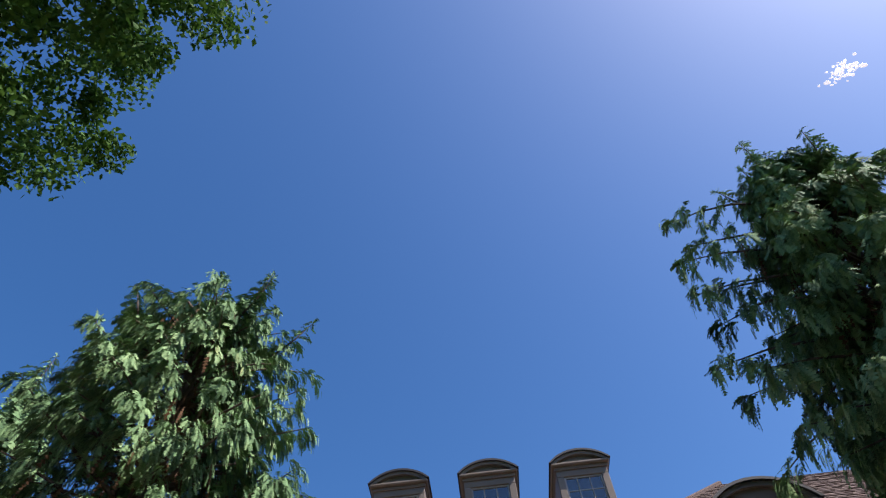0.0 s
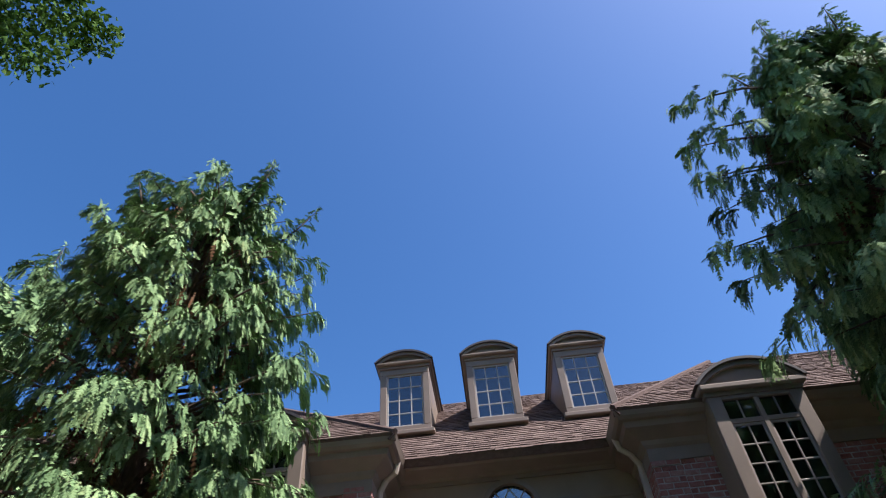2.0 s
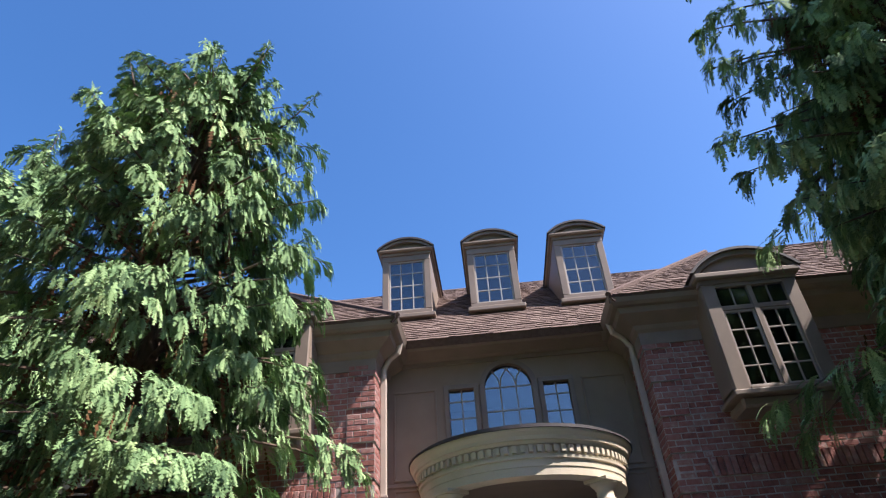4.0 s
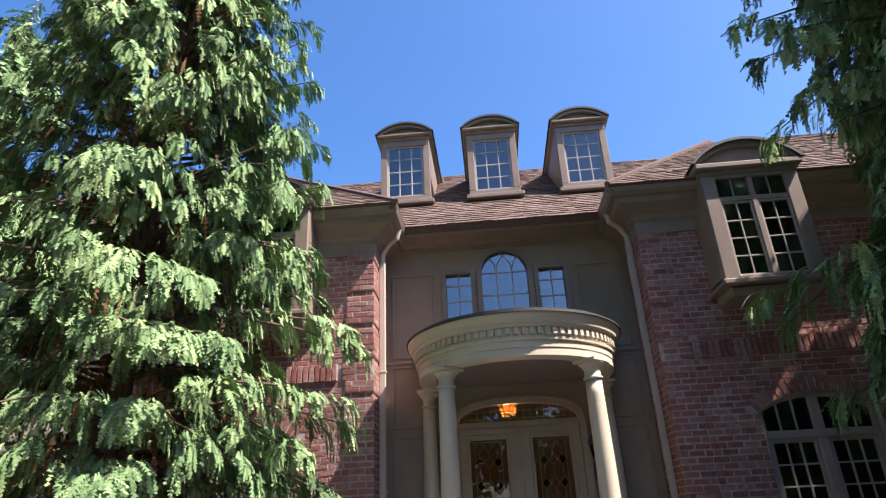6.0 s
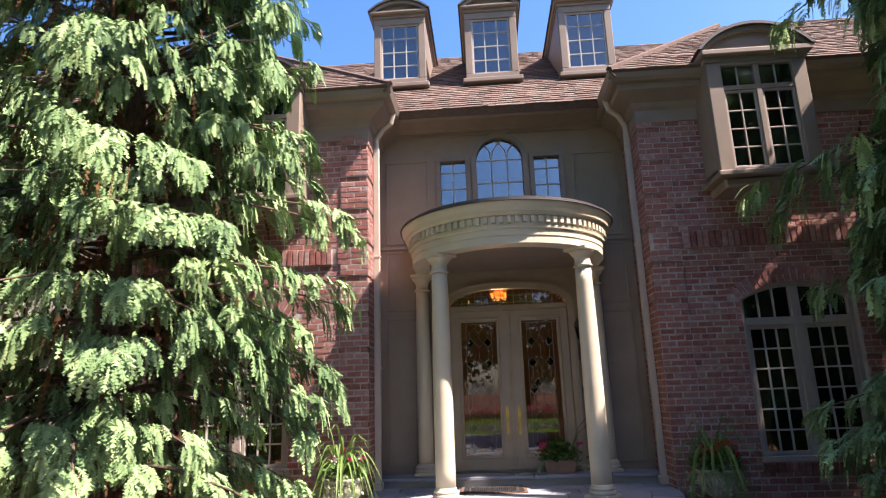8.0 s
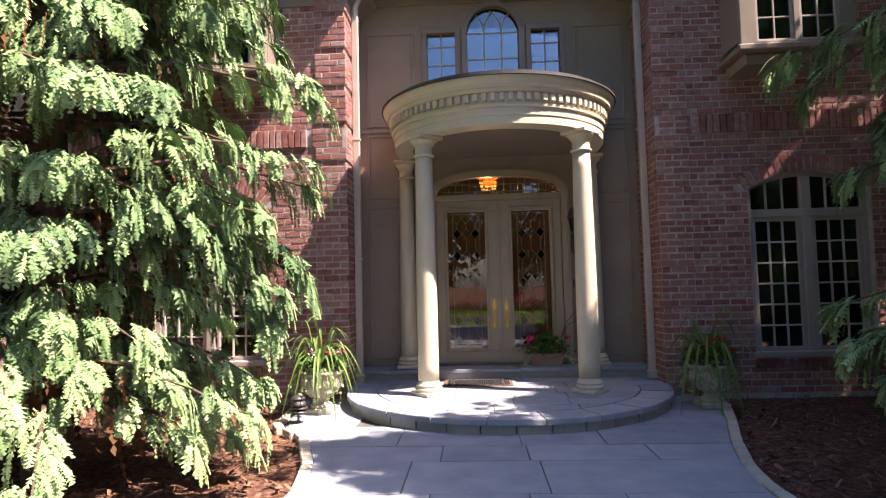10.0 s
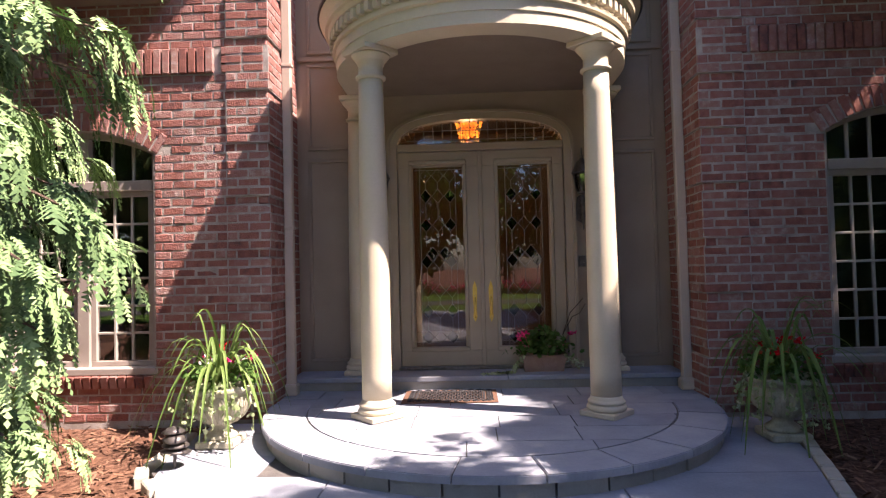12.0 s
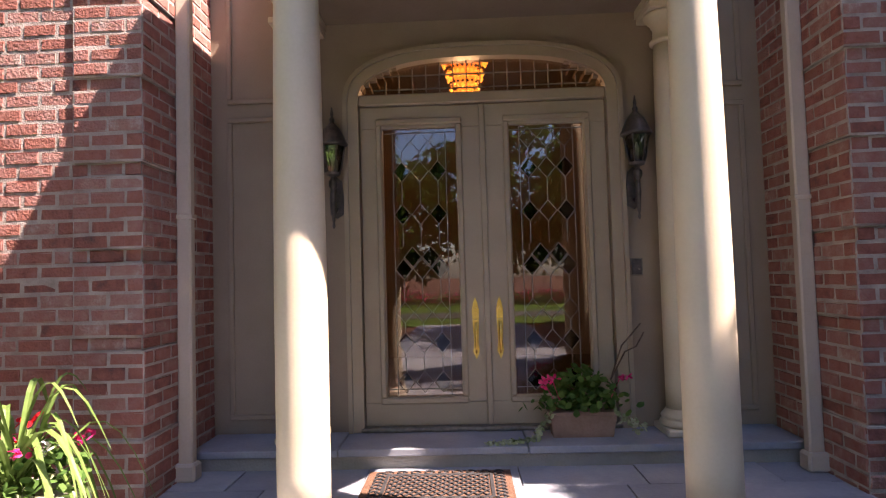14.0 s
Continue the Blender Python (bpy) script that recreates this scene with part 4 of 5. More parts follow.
def shrink(poly, g):
    cx = sum(p[0] for p in poly) / len(poly)
    cy = sum(p[1] for p in poly) / len(poly)
    out_ = []
    for x, yy in poly:
        d = math.hypot(x - cx, yy - cy)
        out_.append((x + (cx - x) * g / d * 1.3, yy + (cy - yy) * g / d * 1.3))
    return out_


bm = bmesh.new()
half_disc = [(CX + (PR - 0.06) * math.sin(a), PCY - (PR - 0.06) * math.cos(a)) for a in [-math.pi / 2 + math.pi * i / 48 for i in range(49)]]
prism(bm, half_disc + [(CX + PIER - 0.01, PCY), (CX + PIER - 0.01, BACK + 0.1), (CX - PIER + 0.01, BACK + 0.1), (CX - PIER + 0.01, PCY)], -0.2, PORCH - 0.012)
porch = setting("porch", bm, M_JOINT, "half-round bluestone porch with one low step", "porch")
circle_planes = []
for i in range(36):
    a = -math.pi / 2 + math.pi * (i + 0.5) / 36
    circle_planes.append((math.sin(a), -math.cos(a), (PR - 0.36) + math.sin(a) * CX - math.cos(a) * PCY))
rp = random.Random(11)
edges = [6.5, 6.92, 7.28, 7.62, 8.0, 8.36, 8.72]
for y0, y1 in zip(edges, edges[1:]):
    x = CX - PIER - rp.uniform(0, 0.5)
    while x < CX + PIER:
        w = rp.uniform(0.55, 1.15)
        poly = [(x, y0), (x + w, y0), (x + w, y1), (x, y1)]
        poly = clip(poly, [(-1, 0, -(CX - PIER + 0.015)), (1, 0, CX + PIER - 0.015)] + (circle_planes if y0 < PCY - 0.2 else []))
        if len(poly) >= 3 and max(p[0] for p in poly) - min(p[0] for p in poly) > 0.08:
            z = PORCH + rp.uniform(-0.002, 0.002)
            part("flagstone", prism(bmesh.new(), shrink(poly, 0.004), PORCH - 0.05, z), M_SLATE, porch)
        x += w
n_ring = 11
for i in range(n_ring):
    a0, a1 = -math.pi / 2 + math.pi * i / n_ring + 0.003, -math.pi / 2 + math.pi * (i + 1) / n_ring - 0.003
    ts = [a0 + (a1 - a0) * k / 6 for k in range(7)]
    poly = [(CX + PR * math.sin(t), PCY - PR * math.cos(t)) for t in ts] + [(CX + (PR - 0.35) * math.sin(t), PCY - (PR - 0.35) * math.cos(t)) for t in ts[::-1]]
    bm = prism(bmesh.new(), poly, PORCH - 0.05, PORCH + rp.uniform(-0.001, 0.003))
    bmesh.ops.bevel(bm, geom=[e for e in bm.edges if all(v.co.z > PORCH - 0.01 for v in e.verts)], offset=0.006, segments=2, affect="EDGES")
    part("flagstone", bm, M_SLATE, porch)
for i in range(18):
    a0, a1 = -math.pi / 2 + math.pi * i / 18 + 0.004, -math.pi / 2 + math.pi * (i + 1) / 18 - 0.004
    ts = [a0 + (a1 - a0) * k / 3 for k in range(4)]
    ro, ri = PR - 0.03 + rp.uniform(-0.004, 0.004), PR - 0.12
    poly = [(CX + ro * math.sin(t), PCY - ro * math.cos(t)) for t in ts] + [(CX + ri * math.sin(t), PCY - ri * math.cos(t)) for t in ts[::-1]]
    part("riser_stone", prism(bmesh.new(), poly, -0.05, PORCH - 0.052), M_RISER, porch)
bm = one_box(CX - PIER + 0.012, CX + PIER - 0.012, 8.72, BACK + 0.08, PORCH - 0.02, STEP - 0.05, bevel=0)
step = setting("door_step", bm, M_RISER, "bluestone step below the double door", "step")
x = CX - PIER + 0.014
for w in (0.95, 1.2, 1.05, 0.664):
    part("flagstone", one_box(x + 0.003, x + w - 0.003, 8.69, BACK + 0.08, STEP - 0.048, STEP + rp.uniform(-0.001, 0.001), bevel=0.006), M_SLATE, step)
    x += w


def path_left(v):
    return float(np.interp(v, [-4, 4.8, 5.4, 6.3, 6.75, 7.4, 8.2], [-1.15, -1.2, -1.3, -1.6, -1.98, -2.06, -2.1]))


def path_right(v):
    return float(np.interp(v, [-4, 4.8, 5.3, 5.9, 6.6, 7.4, 8.2], [1.85, 1.85, 1.93, 2.1, 2.35, 2.62, 2.75]))


bm = bmesh.new()
ys = [-3.6 + 0.4 * i for i in range(30)]
prism(bm, [(path_left(v), v) for v in ys] + [(path_right(v), v) for v in ys[::-1]], -0.1, -0.012)
path_ob = setting("path", bm, M_JOINT, "grey bluestone flag path to the porch", "path")
yv = -3.6
while yv < 8.0:
    h = rp.choice((0.46, 0.6, 0.75))
    y1 = min(yv + h, 8.05)
    x = path_left(yv)
    first = True
    while x < path_right(yv) - 0.05:
        w = rp.uniform(0.6, 1.2)
        x1 = x + w
        last = x1 > path_right(yv) - 0.4
        if last:
            x1 = path_right(yv)
        poly = [(path_left(yv) if first else x, yv), (x1, yv), (path_right(y1) if last else x1, y1), (path_left(y1) if first else x, y1)]
        if not (yv > 6.45 and abs((x + x1) / 2 - CX) < 1.2):
            part("flagstone", prism(bmesh.new(), shrink(poly, 0.005), -0.06, rp.uniform(-0.002, 0.002)), M_SLATE, path_ob)
        x, first = x1, False
    yv = y1
for fn, s in ((path_left, -1), (path_right, 1)):
    v = 2.4
    while v < 7.6:
        w = rp.uniform(0.16, 0.26)
        bm = box(bmesh.new(), -0.045, 0.045, -w / 2 + 0.006, w / 2 - 0.006, -0.08, 0.018, bevel=0.01)
        bm.transform(pose(fn(v + w / 2) + s * 0.05, v + w / 2, rp.uniform(-0.006, 0.006), 0, 0, -math.degrees(math.atan2(fn(v + w) - fn(v), w))))
        part("edging_stone", bm, M_EDGING, path_ob, "pale edging stone")
        v += w


# ---- trees ----
def fronds(roots, dirs, sides, lengths, widths, droop, seg, r):
    """Flat feathery sprays, each one connected strip with narrow pointed side leaflets. Returns vertices and triangles."""
    n = len(roots)
    f = np.linspace(0, 1, seg + 1)
    d = dirs / (np.linalg.norm(dirs, axis=1, keepdims=True) + 1e-9)
    side = sides - d * np.sum(sides * d, axis=1, keepdims=True) + r.normal(0, 0.12, (n, 3))
    side /= np.linalg.norm(side, axis=1, keepdims=True) + 1e-9
    stem = roots[:, None] + d[:, None] * (lengths[:, None, None] * f[None, :, None])
    stem[:, :, 2] -= droop[:, None] * lengths[:, None] * f[None] ** 2
    tan = np.gradient(stem, axis=1)
    tan /= np.linalg.norm(tan, axis=2, keepdims=True) + 1e-9
    prof = np.sin(np.pi * (0.16 + 0.78 * f[:-1])) ** 0.8
    ends = []
    for s in (-1, 1):
        w = widths[:, None] * prof[None] * r.uniform(0.65, 1.25, (n, seg))
        tip = stem[:, :-1] + tan[:, :-1] * (w * 1.05)[..., None] + s * side[:, None] * w[..., None]
        tip[:, :, 2] -= w * r.uniform(0.0, 0.45, (n, seg))
        ends.append(tip)
    V = np.concatenate([stem, ends[0], ends[1]], axis=1)
    per = V.shape[1]
    i = np.arange(seg)
    tri = np.concatenate([np.stack([i, i + 1, seg + 1 + i], 1), np.stack([i + 1, i, 2 * seg + 1 + i], 1)])
    F = (np.arange(n) * per)[:, None, None] + tri[None]
    return V.reshape(-1, 3), F.reshape(-1, 3)


def mesh_from(name, V, F, mat, parent, label="", kind=""):
    me = bpy.data.meshes.new(name)
    me.vertices.add(len(V))
    me.vertices.foreach_set("co", np.asarray(V, dtype=np.float32).ravel())
    me.loops.add(F.size)
    me.loops.foreach_set("vertex_index", F.astype(np.int32).ravel())
    me.polygons.add(len(F))
    me.polygons.foreach_set("loop_start", np.arange(0, F.size, F.shape[1], dtype=np.int32))
    me.polygons.foreach_set("loop_total", np.full(len(F), F.shape[1], dtype=np.int32))
    me.update()
    me.validate()
    me.materials.append(mat)
    ob = new(name, me)
    ob.parent = parent
    return tagged(ob, label, "", "", kind)


def weeping_cedar(x, y, height, profile, label, seed, limbs, leaders, reach=(), tongues=11, spray=(0.07, 0.13), tongue=(0.2, 0.47), per_tongue=24, rise=(-0.25, 0.55), seg=6):
    """profile: heights and radii. Tapered trunk, long limbs, and from each limb flat tongues of feathery sprays that arch over and hang."""
    r = np.random.default_rng(seed)
    th = thing("cedar_tree", label, "tree", at=(x, y, -0.05))
    bm = bmesh.new()
    tube(bm, [(0.03 * math.sin(2 * k), 0.03 * math.cos(3 * k), height * 0.93 * k / 8) for k in range(9)], [0.17 * (1 - k / 8.6) + 0.012 for k in range(9)], 9)
    part("trunk", bm, M_BARK, th, smooth=True)
    branch = bmesh.new()
    roots, dirs, sides, lens, drp = [], [], [], [], []
    oroots, odirs = [], []
    hs, rs = zip(*profile)

    def add_spray(p, d, sd, ln, dr):
        roots.append(p)
        dirs.append(d)
        sides.append(sd)
        lens.append(ln)
        drp.append(dr)

    def add_tongue(p, az, ln, n):
        out = np.array([math.cos(az), math.sin(az), 0.0])
        sd = np.array([-out[1], out[0], 0.0])
        fall, go = r.uniform(0.65, 1.0), r.uniform(0.45, 0.75)
        lean = r.normal(0, 0.16)
        for k in range(n):
            u = 0.04 + 0.96 * (k + r.uniform(0, 1)) / n
            q = p + out * ln * go * (u - 0.25 * u * u) + sd * ln * lean * u + np.array([0, 0, ln * (0.16 * u - fall * u * u)])
            t = out * go * (1 - 0.5 * u) + np.array([0, 0, 0.16 - 2 * fall * u])
            t /= np.linalg.norm(t)
            s = (1 if k % 2 else -1) * r.uniform(0.1, 1.1) * (1.15 - 0.7 * u)
            q = q + sd * s * ln * 0.16
            d = t + sd * s * 0.8 + np.array([0, 0, -0.3]) + r.normal(0, 0.15, 3)
            nrm = np.cross(t, sd)
            add_spray(q + nrm * r.normal(0, 0.022), d, np.cross(nrm, d) + r.normal(0, 0.2, 3), r.uniform(*spray) * (1.12 - 0.35 * u), r.uniform(0.2, 0.75))
        add_spray(p, out * go + np.array([0, 0, 0.05]), sd, r.uniform(*spray) * 1.2, 0.6)

    spec = []
    for k in range(limbs):
        z = height * (0.045 + 0.88 * ((k + r.uniform(0, 1)) / limbs))
        spec.append((z, r.uniform(0, 2 * math.pi), float(np.interp(z, hs, rs)) * r.uniform(0.68, 1.08)))
    spec += [(z, radians(a), ln) for z, a, ln in reach]
    for z, a, ln in spec:
        out = np.array([math.cos(a), math.sin(a), 0])
        lat = np.array([-out[1], out[0], 0])
        up = rise[0] + (rise[1] - rise[0]) * (z / height) ** 1.3 + r.normal(0, 0.08)
        bend = r.normal(0, 0.08) * ln
        base_z = max(z - up * ln, 0.25)
        curve = lambda f: out * ln * f + lat * bend * math.sin(math.pi * f) + np.array([0, 0, base_z + (z - base_z) * f + 0.10 * ln * math.sin(math.pi * f)])
        tube(branch, [curve(f) for f in (0, 0.25, 0.5, 0.75, 1.0)], [0.03, 0.022, 0.016, 0.01, 0.004], 5)
        m = max(4, int(tongues * (0.45 + 0.4 * ln)))
        for c in range(m):
            f = 0.22 + 0.78 * ((c + r.uniform(0, 1)) / m) ** 0.8
            p = curve(f) + lat * r.normal(0, 0.05 + 0.16 * (1 - f) * ln)
            scale = 1.1 - 0.4 * f
            add_tongue(p, a + r.normal(0, 0.75 - 0.35 * f), r.uniform(*tongue) * scale * min(1.0, 0.55 + 0.35 * ln), per_tongue)
            if r.uniform() < 0.4:
                oroots.append(curve(f * 0.6) + r.normal(0, 0.1, 3))
                odirs.append((out[0] * 0.3, out[1] * 0.3, -1))
        add_tongue(curve(0.97), a, r.uniform(*tongue) * 0.7, per_tongue * 2 // 3)
        for q in range(3):
            add_spray(curve(0.98), out + lat * r.normal(0, 0.5) + np.array([0, 0, r.uniform(0, 0.5)]), lat, r.uniform(*spray), 0.5)
    for lx, ly, lz, ll, tilt in leaders:
        foot = np.array([lx * 0.62 - tilt * ll * 0.5, ly * 0.7, lz - ll])
        top = np.array([lx, ly, lz])
        stem = lambda f: foot + (top - foot) * f + np.array([tilt * 0.25 * ll * math.sin(math.pi * f) * 0.4, 0, 0])
        tube(branch, [stem(f) for f in (0, 0.35, 0.7, 1.0)], [0.03, 0.02, 0.012, 0.003], 5)
        n = int(ll * 26)
        for c in range(n):
            f = (c + r.uniform(0, 1)) / n
            size = 1.2 - 0.85 * f
            for q in range(3):
                aa = r.uniform(0, 2 * math.pi)
                o = np.array([math.cos(aa), math.sin(aa), 0.0])
                add_spray(stem(f) + o * 0.02, o + np.array([0.25 * tilt, 0, r.uniform(-0.35, 0.5)]), np.array([-o[1], o[0], 0.3]), r.uniform(0.13, 0.3) * size, r.uniform(0.5, 1.1))
            if f < 0.75 and c % 3 == 0:
                add_tongue(stem(f), r.uniform(0, 2 * math.pi), 0.34 * size, per_tongue // 2)
        for q in range(3):
            add_spray(stem(0.97), np.array([0.35 * tilt + r.normal(0, 0.25), r.normal(0, 0.25), 1.0]), np.array([0.0, 1.0, 0.0]) + r.normal(0, 0.5, 3), 0.14, 0.4)
    tagged(part("branchwork", branch, M_BARK, th), "", "", "", "stuff")
    roots, dirs, sides, lens, drp = (np.array(v, dtype=float) for v in (roots, dirs, sides, lens, drp))
    V, F = fronds(roots, dirs, sides, lens, lens * r.uniform(0.2, 0.34, len(lens)), drp, seg, r)
    mesh_from("crown", V, F, M_CEDAR, th, "drooping feathery green sprays", "stuff")
    oroots, odirs = np.array(oroots), np.array(odirs, dtype=float)
    ol = r.uniform(0.15, 0.4, len(oroots))
    V, F = fronds(oroots, odirs, r.normal(0, 1, (len(ol), 3)), ol, ol * 0.1, np.full(len(ol), 0.2), 7, r)
    mesh_from("dead_sprays", V, F, M_CEDAR_OLD, th, "brown dead inner sprays", "stuff")
    return th


LOW_LIMBS = [(0.32 + 0.09 * (k % 4), 38 * k, 1.45 + 0.1 * (k % 3)) for k in range(10)]
weeping_cedar(-3.3, 5.15, 8.8, [(0, 1.35), (0.6, 1.5), (1.4, 1.62), (2.4, 1.7), (4, 1.6), (6, 1.45), (7.2, 1.2), (8.0, 0.8), (8.8, 0.3)],
              "sunlit green weeping cedar with drooping feathery sprays", 3, 240,
              [(0.72, 0.0, 8.85, 1.3, 0.5), (1.45, 0.1, 7.75, 1.1, 0.8), (0.0, 0.1, 8.9, 1.2, 0.2), (-0.2, -0.1, 8.55, 1.0, 0.15), (-0.54, 0.0, 8.55, 1.1, 0.1), (-1.4, 0.1, 8.6, 1.2, 0.1), (-1.65, -0.1, 8.2, 1.1, 0.1),
               (-1.8, 0.3, 7.7, 1.0, 0.0), (-1.0, 0.3, 8.3, 1.1, 0.1), (0.35, 0.5, 8.7, 1.2, 0.3), (0.95, -0.4, 8.2, 1.1, 0.5), (-0.9, -0.5, 8.2, 1.0, 0.1)],
              reach=[(2.95, -5, 2.15), (2.35, -2, 2.1), (2.2, 3, 2.05), (1.6, -4, 2.05), (1.5, 4, 2.0), (2.8, 2, 2.2), (3.6, -10, 1.85), (1.95, -10, 1.85), (1.75, 5, 1.8), (1.4, -8, 1.95), (1.15, -3, 1.85), (0.75, -5, 1.75), (0.55, -12, 1.8), (6.8, 5, 1.5), (6.3, -5, 1.5), (5.85, 0, 1.6), (5.3, -3, 1.6), (4.6, 5, 1.7), (4.2, -20, 1.7)] + [(1.3 + 0.27 * k, (137 * k) % 360, 1.75) for k in range(18)] + LOW_LIMBS)
weeping_cedar(4.4, 4.1, 8.9, [(0, 1.8), (1, 1.9), (2.2, 1.65), (3.1, 1.5), (4.2, 1.5), (5.3, 1.5), (6.5, 1.1), (7.2, 0.75), (7.8, 0.5), (8.9, 0.2)],
              "tall dark weeping cedar standing against the sun", 5, 300,
              [(0.05, 0.0, 9.3, 1.7, 0.1), (0.23, 0.0, 8.9, 1.4, 0.15), (0.5, 0.0, 8.65, 1.5, 0.3), (0.82, 0.0, 8.3, 1.4, 0.4), (-0.75, 0.1, 8.2, 1.0, -0.3), (1.3, 0.2, 8.6, 1.6, 0.3), (0.3, 0.5, 8.6, 1.5, 0.1), (0.4, -0.5, 8.5, 1.5, 0.1), (-0.3, 0.0, 8.5, 1.2, -0.1)],
              reach=[(7.5, 178, 1.65), (7.2, 172, 1.5), (6.65, 180, 1.85), (6.4, 170, 1.6), (6.0, 182, 1.95), (5.85, 172, 1.75), (5.15, 178, 2.1), (5.0, 170, 1.9), (4.85, 186, 1.85), (4.5, 175, 1.65), (4.1, 180, 1.55),
                     (3.25, 134, 2.45), (3.0, 130, 2.35), (2.2, 132, 2.1), (1.2, 150, 2.1), (1.0, 165, 2.1), (5.1, 122, 2.2), (3.6, 90, 2.1), (3.0, 80, 2.1), (2.4, 95, 2.0), (4.0, 75, 2.1), (4.1, 92, 2.1), (3.4, 100, 2.2)] + LOW_LIMBS,
              tongues=10, spray=(0.08, 0.17), per_tongue=19, rise=(-0.15, 0.25))
weeping_cedar(6.3, 6.15, 8.5, [(0, 1.6), (2, 1.95), (4, 2.0), (5.5, 1.7), (7, 1.0), (8, 0.5), (8.6, 0.25)], "dark weeping cedar close to the house wall", 6, 200,
              [(0.1, 0, 8.6, 1.2, 0.1), (-0.3, 0.1, 8.2, 1.2, -0.1)], reach=[(7.3, 205, 1.15), (7.0, 200, 1.4), (6.8, 212, 1.5), (6.4, 206, 1.6), (6.2, 196, 1.7), (5.8, 210, 1.8), (5.4, 202, 1.9), (5.0, 214, 1.9)], tongues=7, spray=(0.2, 0.36), tongue=(0.5, 0.9), per_tongue=18)
weeping_cedar(-7.6, 7.3, 10.0, [(0, 1.9), (3, 1.8), (6, 1.4), (8.5, 0.8), (10, 0.2)], "dark green cedar farther off beside the house", 8, 80,
              [(0.2, 0, 10.1, 1.2, 0.1)], tongues=5, spray=(0.2, 0.36), tongue=(0.5, 0.9), per_tongue=14)


def leaf_cloud(centres, radii, count, size, r):
    """Separate folded leaves scattered in uneven clumps."""
    pick = r.integers(0, len(centres), count)
    v = r.normal(0, 1, (count, 3))
    v /= np.linalg.norm(v, axis=1, keepdims=True)
    p = centres[pick] + v * (radii[pick] * r.uniform(0.25, 1.0, count) ** 0.6)[:, None]
    d = r.normal(0, 1, (count, 3)) + np.array([0, 0, -0.5])
    d /= np.linalg.norm(d, axis=1, keepdims=True)
    s = np.cross(d, r.normal(0, 1, (count, 3)))
    s /= np.linalg.norm(s, axis=1, keepdims=True)
    nrm = np.cross(d, s)
    L = size * r.uniform(0.7, 1.3, count)[:, None]
    W = L * 0.32
    V = np.stack([p, p + d * L * 0.45 + s * W + nrm * L * 0.1, p + d * L, p + d * L * 0.45 - s * W + nrm * L * 0.1], axis=1)
    k = (np.arange(count) * 4)[:, None]
    F = np.concatenate([k + np.array([[0, 1, 2]]), k + np.array([[0, 2, 3]])])
    return V.reshape(-1, 3), F


def broad_tree(x, y, trunk_h, crown, label, seed, clumps, leaves, size=0.09, name="broadleaf_tree", clump_r=(0.35, 0.75)):
    """crown: centre (relative) and half-axes."""
    r = np.random.default_rng(seed)
    th = thing(name, label, "tree", at=(x, y, -0.05))
    (cx, cy, cz), (ax, ay, az) = crown
    bm = bmesh.new()
    tube(bm, [(0, 0, 0), (0.05, 0.02, trunk_h * 0.5), (cx * 0.25, cy * 0.25, trunk_h), (cx * 0.7, cy * 0.7, cz), (cx, cy, cz + az * 0.7)], [0.24, 0.19, 0.15, 0.09, 0.02], 9)
    part("trunk", bm, M_BARK, th, smooth=True)
    v = r.normal(0, 1, (clumps, 3))
    v /= np.linalg.norm(v, axis=1, keepdims=True)
    c = v * r.uniform(0.35, 1.0, (clumps, 1)) ** 0.5 * np.array([ax, ay, az]) + np.array([cx, cy, cz])
    rad = r.uniform(*clump_r, clumps)
    bm = bmesh.new()
    for p in c[:: max(1, clumps // 70)]:
        a = np.array([cx * 0.4, cy * 0.4, trunk_h + (cz - trunk_h) * 0.3])
        tube(bm, [a, a * 0.45 + p * 0.55 + np.array([0, 0, 0.2]), p], [0.06, 0.03, 0.008], 5)
    tagged(part("branchwork", bm, M_BARK, th), "", "", "", "stuff")
    V, F = leaf_cloud(c, rad, leaves, size, r)
    mesh_from("crown", V, F, M_BROADLEAF, th, "green broad leaves in loose clumps", "stuff")
    return th


# crown is stretched, unseen, behind the start of the walk to block sky light
broad_tree(-8.2, -3.0, 5.0, ((2.45, 1.1, 9.9), (4.35, 5.6, 2.7)), "leafy green deciduous tree reaching over the path", 21, 520, 130000, 0.1, clump_r=(0.25, 0.6))

# the far side of the lawn, seen in the panes, then unseen trees added for shade
bed = thing("flower_bed", "low bed of pink flowers along the lawn", "flower bed", at=(0, -15, -0.03))
r = np.random.default_rng(31)
c = np.stack([r.uniform(-12, 12, 160), r.uniform(-0.7, 0.7, 160), r.uniform(0.15, 0.5, 160)], 1)
V, F = leaf_cloud(c, r.uniform(0.2, 0.35, 160), 9000, 0.09, r)
mesh_from("foliage", V, F, M_SMALLLEAF, bed, "green bedding leaves", "stuff")
V, F = leaf_cloud(c + np.array([0, 0, 0.12]), r.uniform(0.2, 0.3, 160), 5000, 0.09, r)
mesh_from("blossom", V, F, M_PINK, bed, "pink blossom", "stuff")
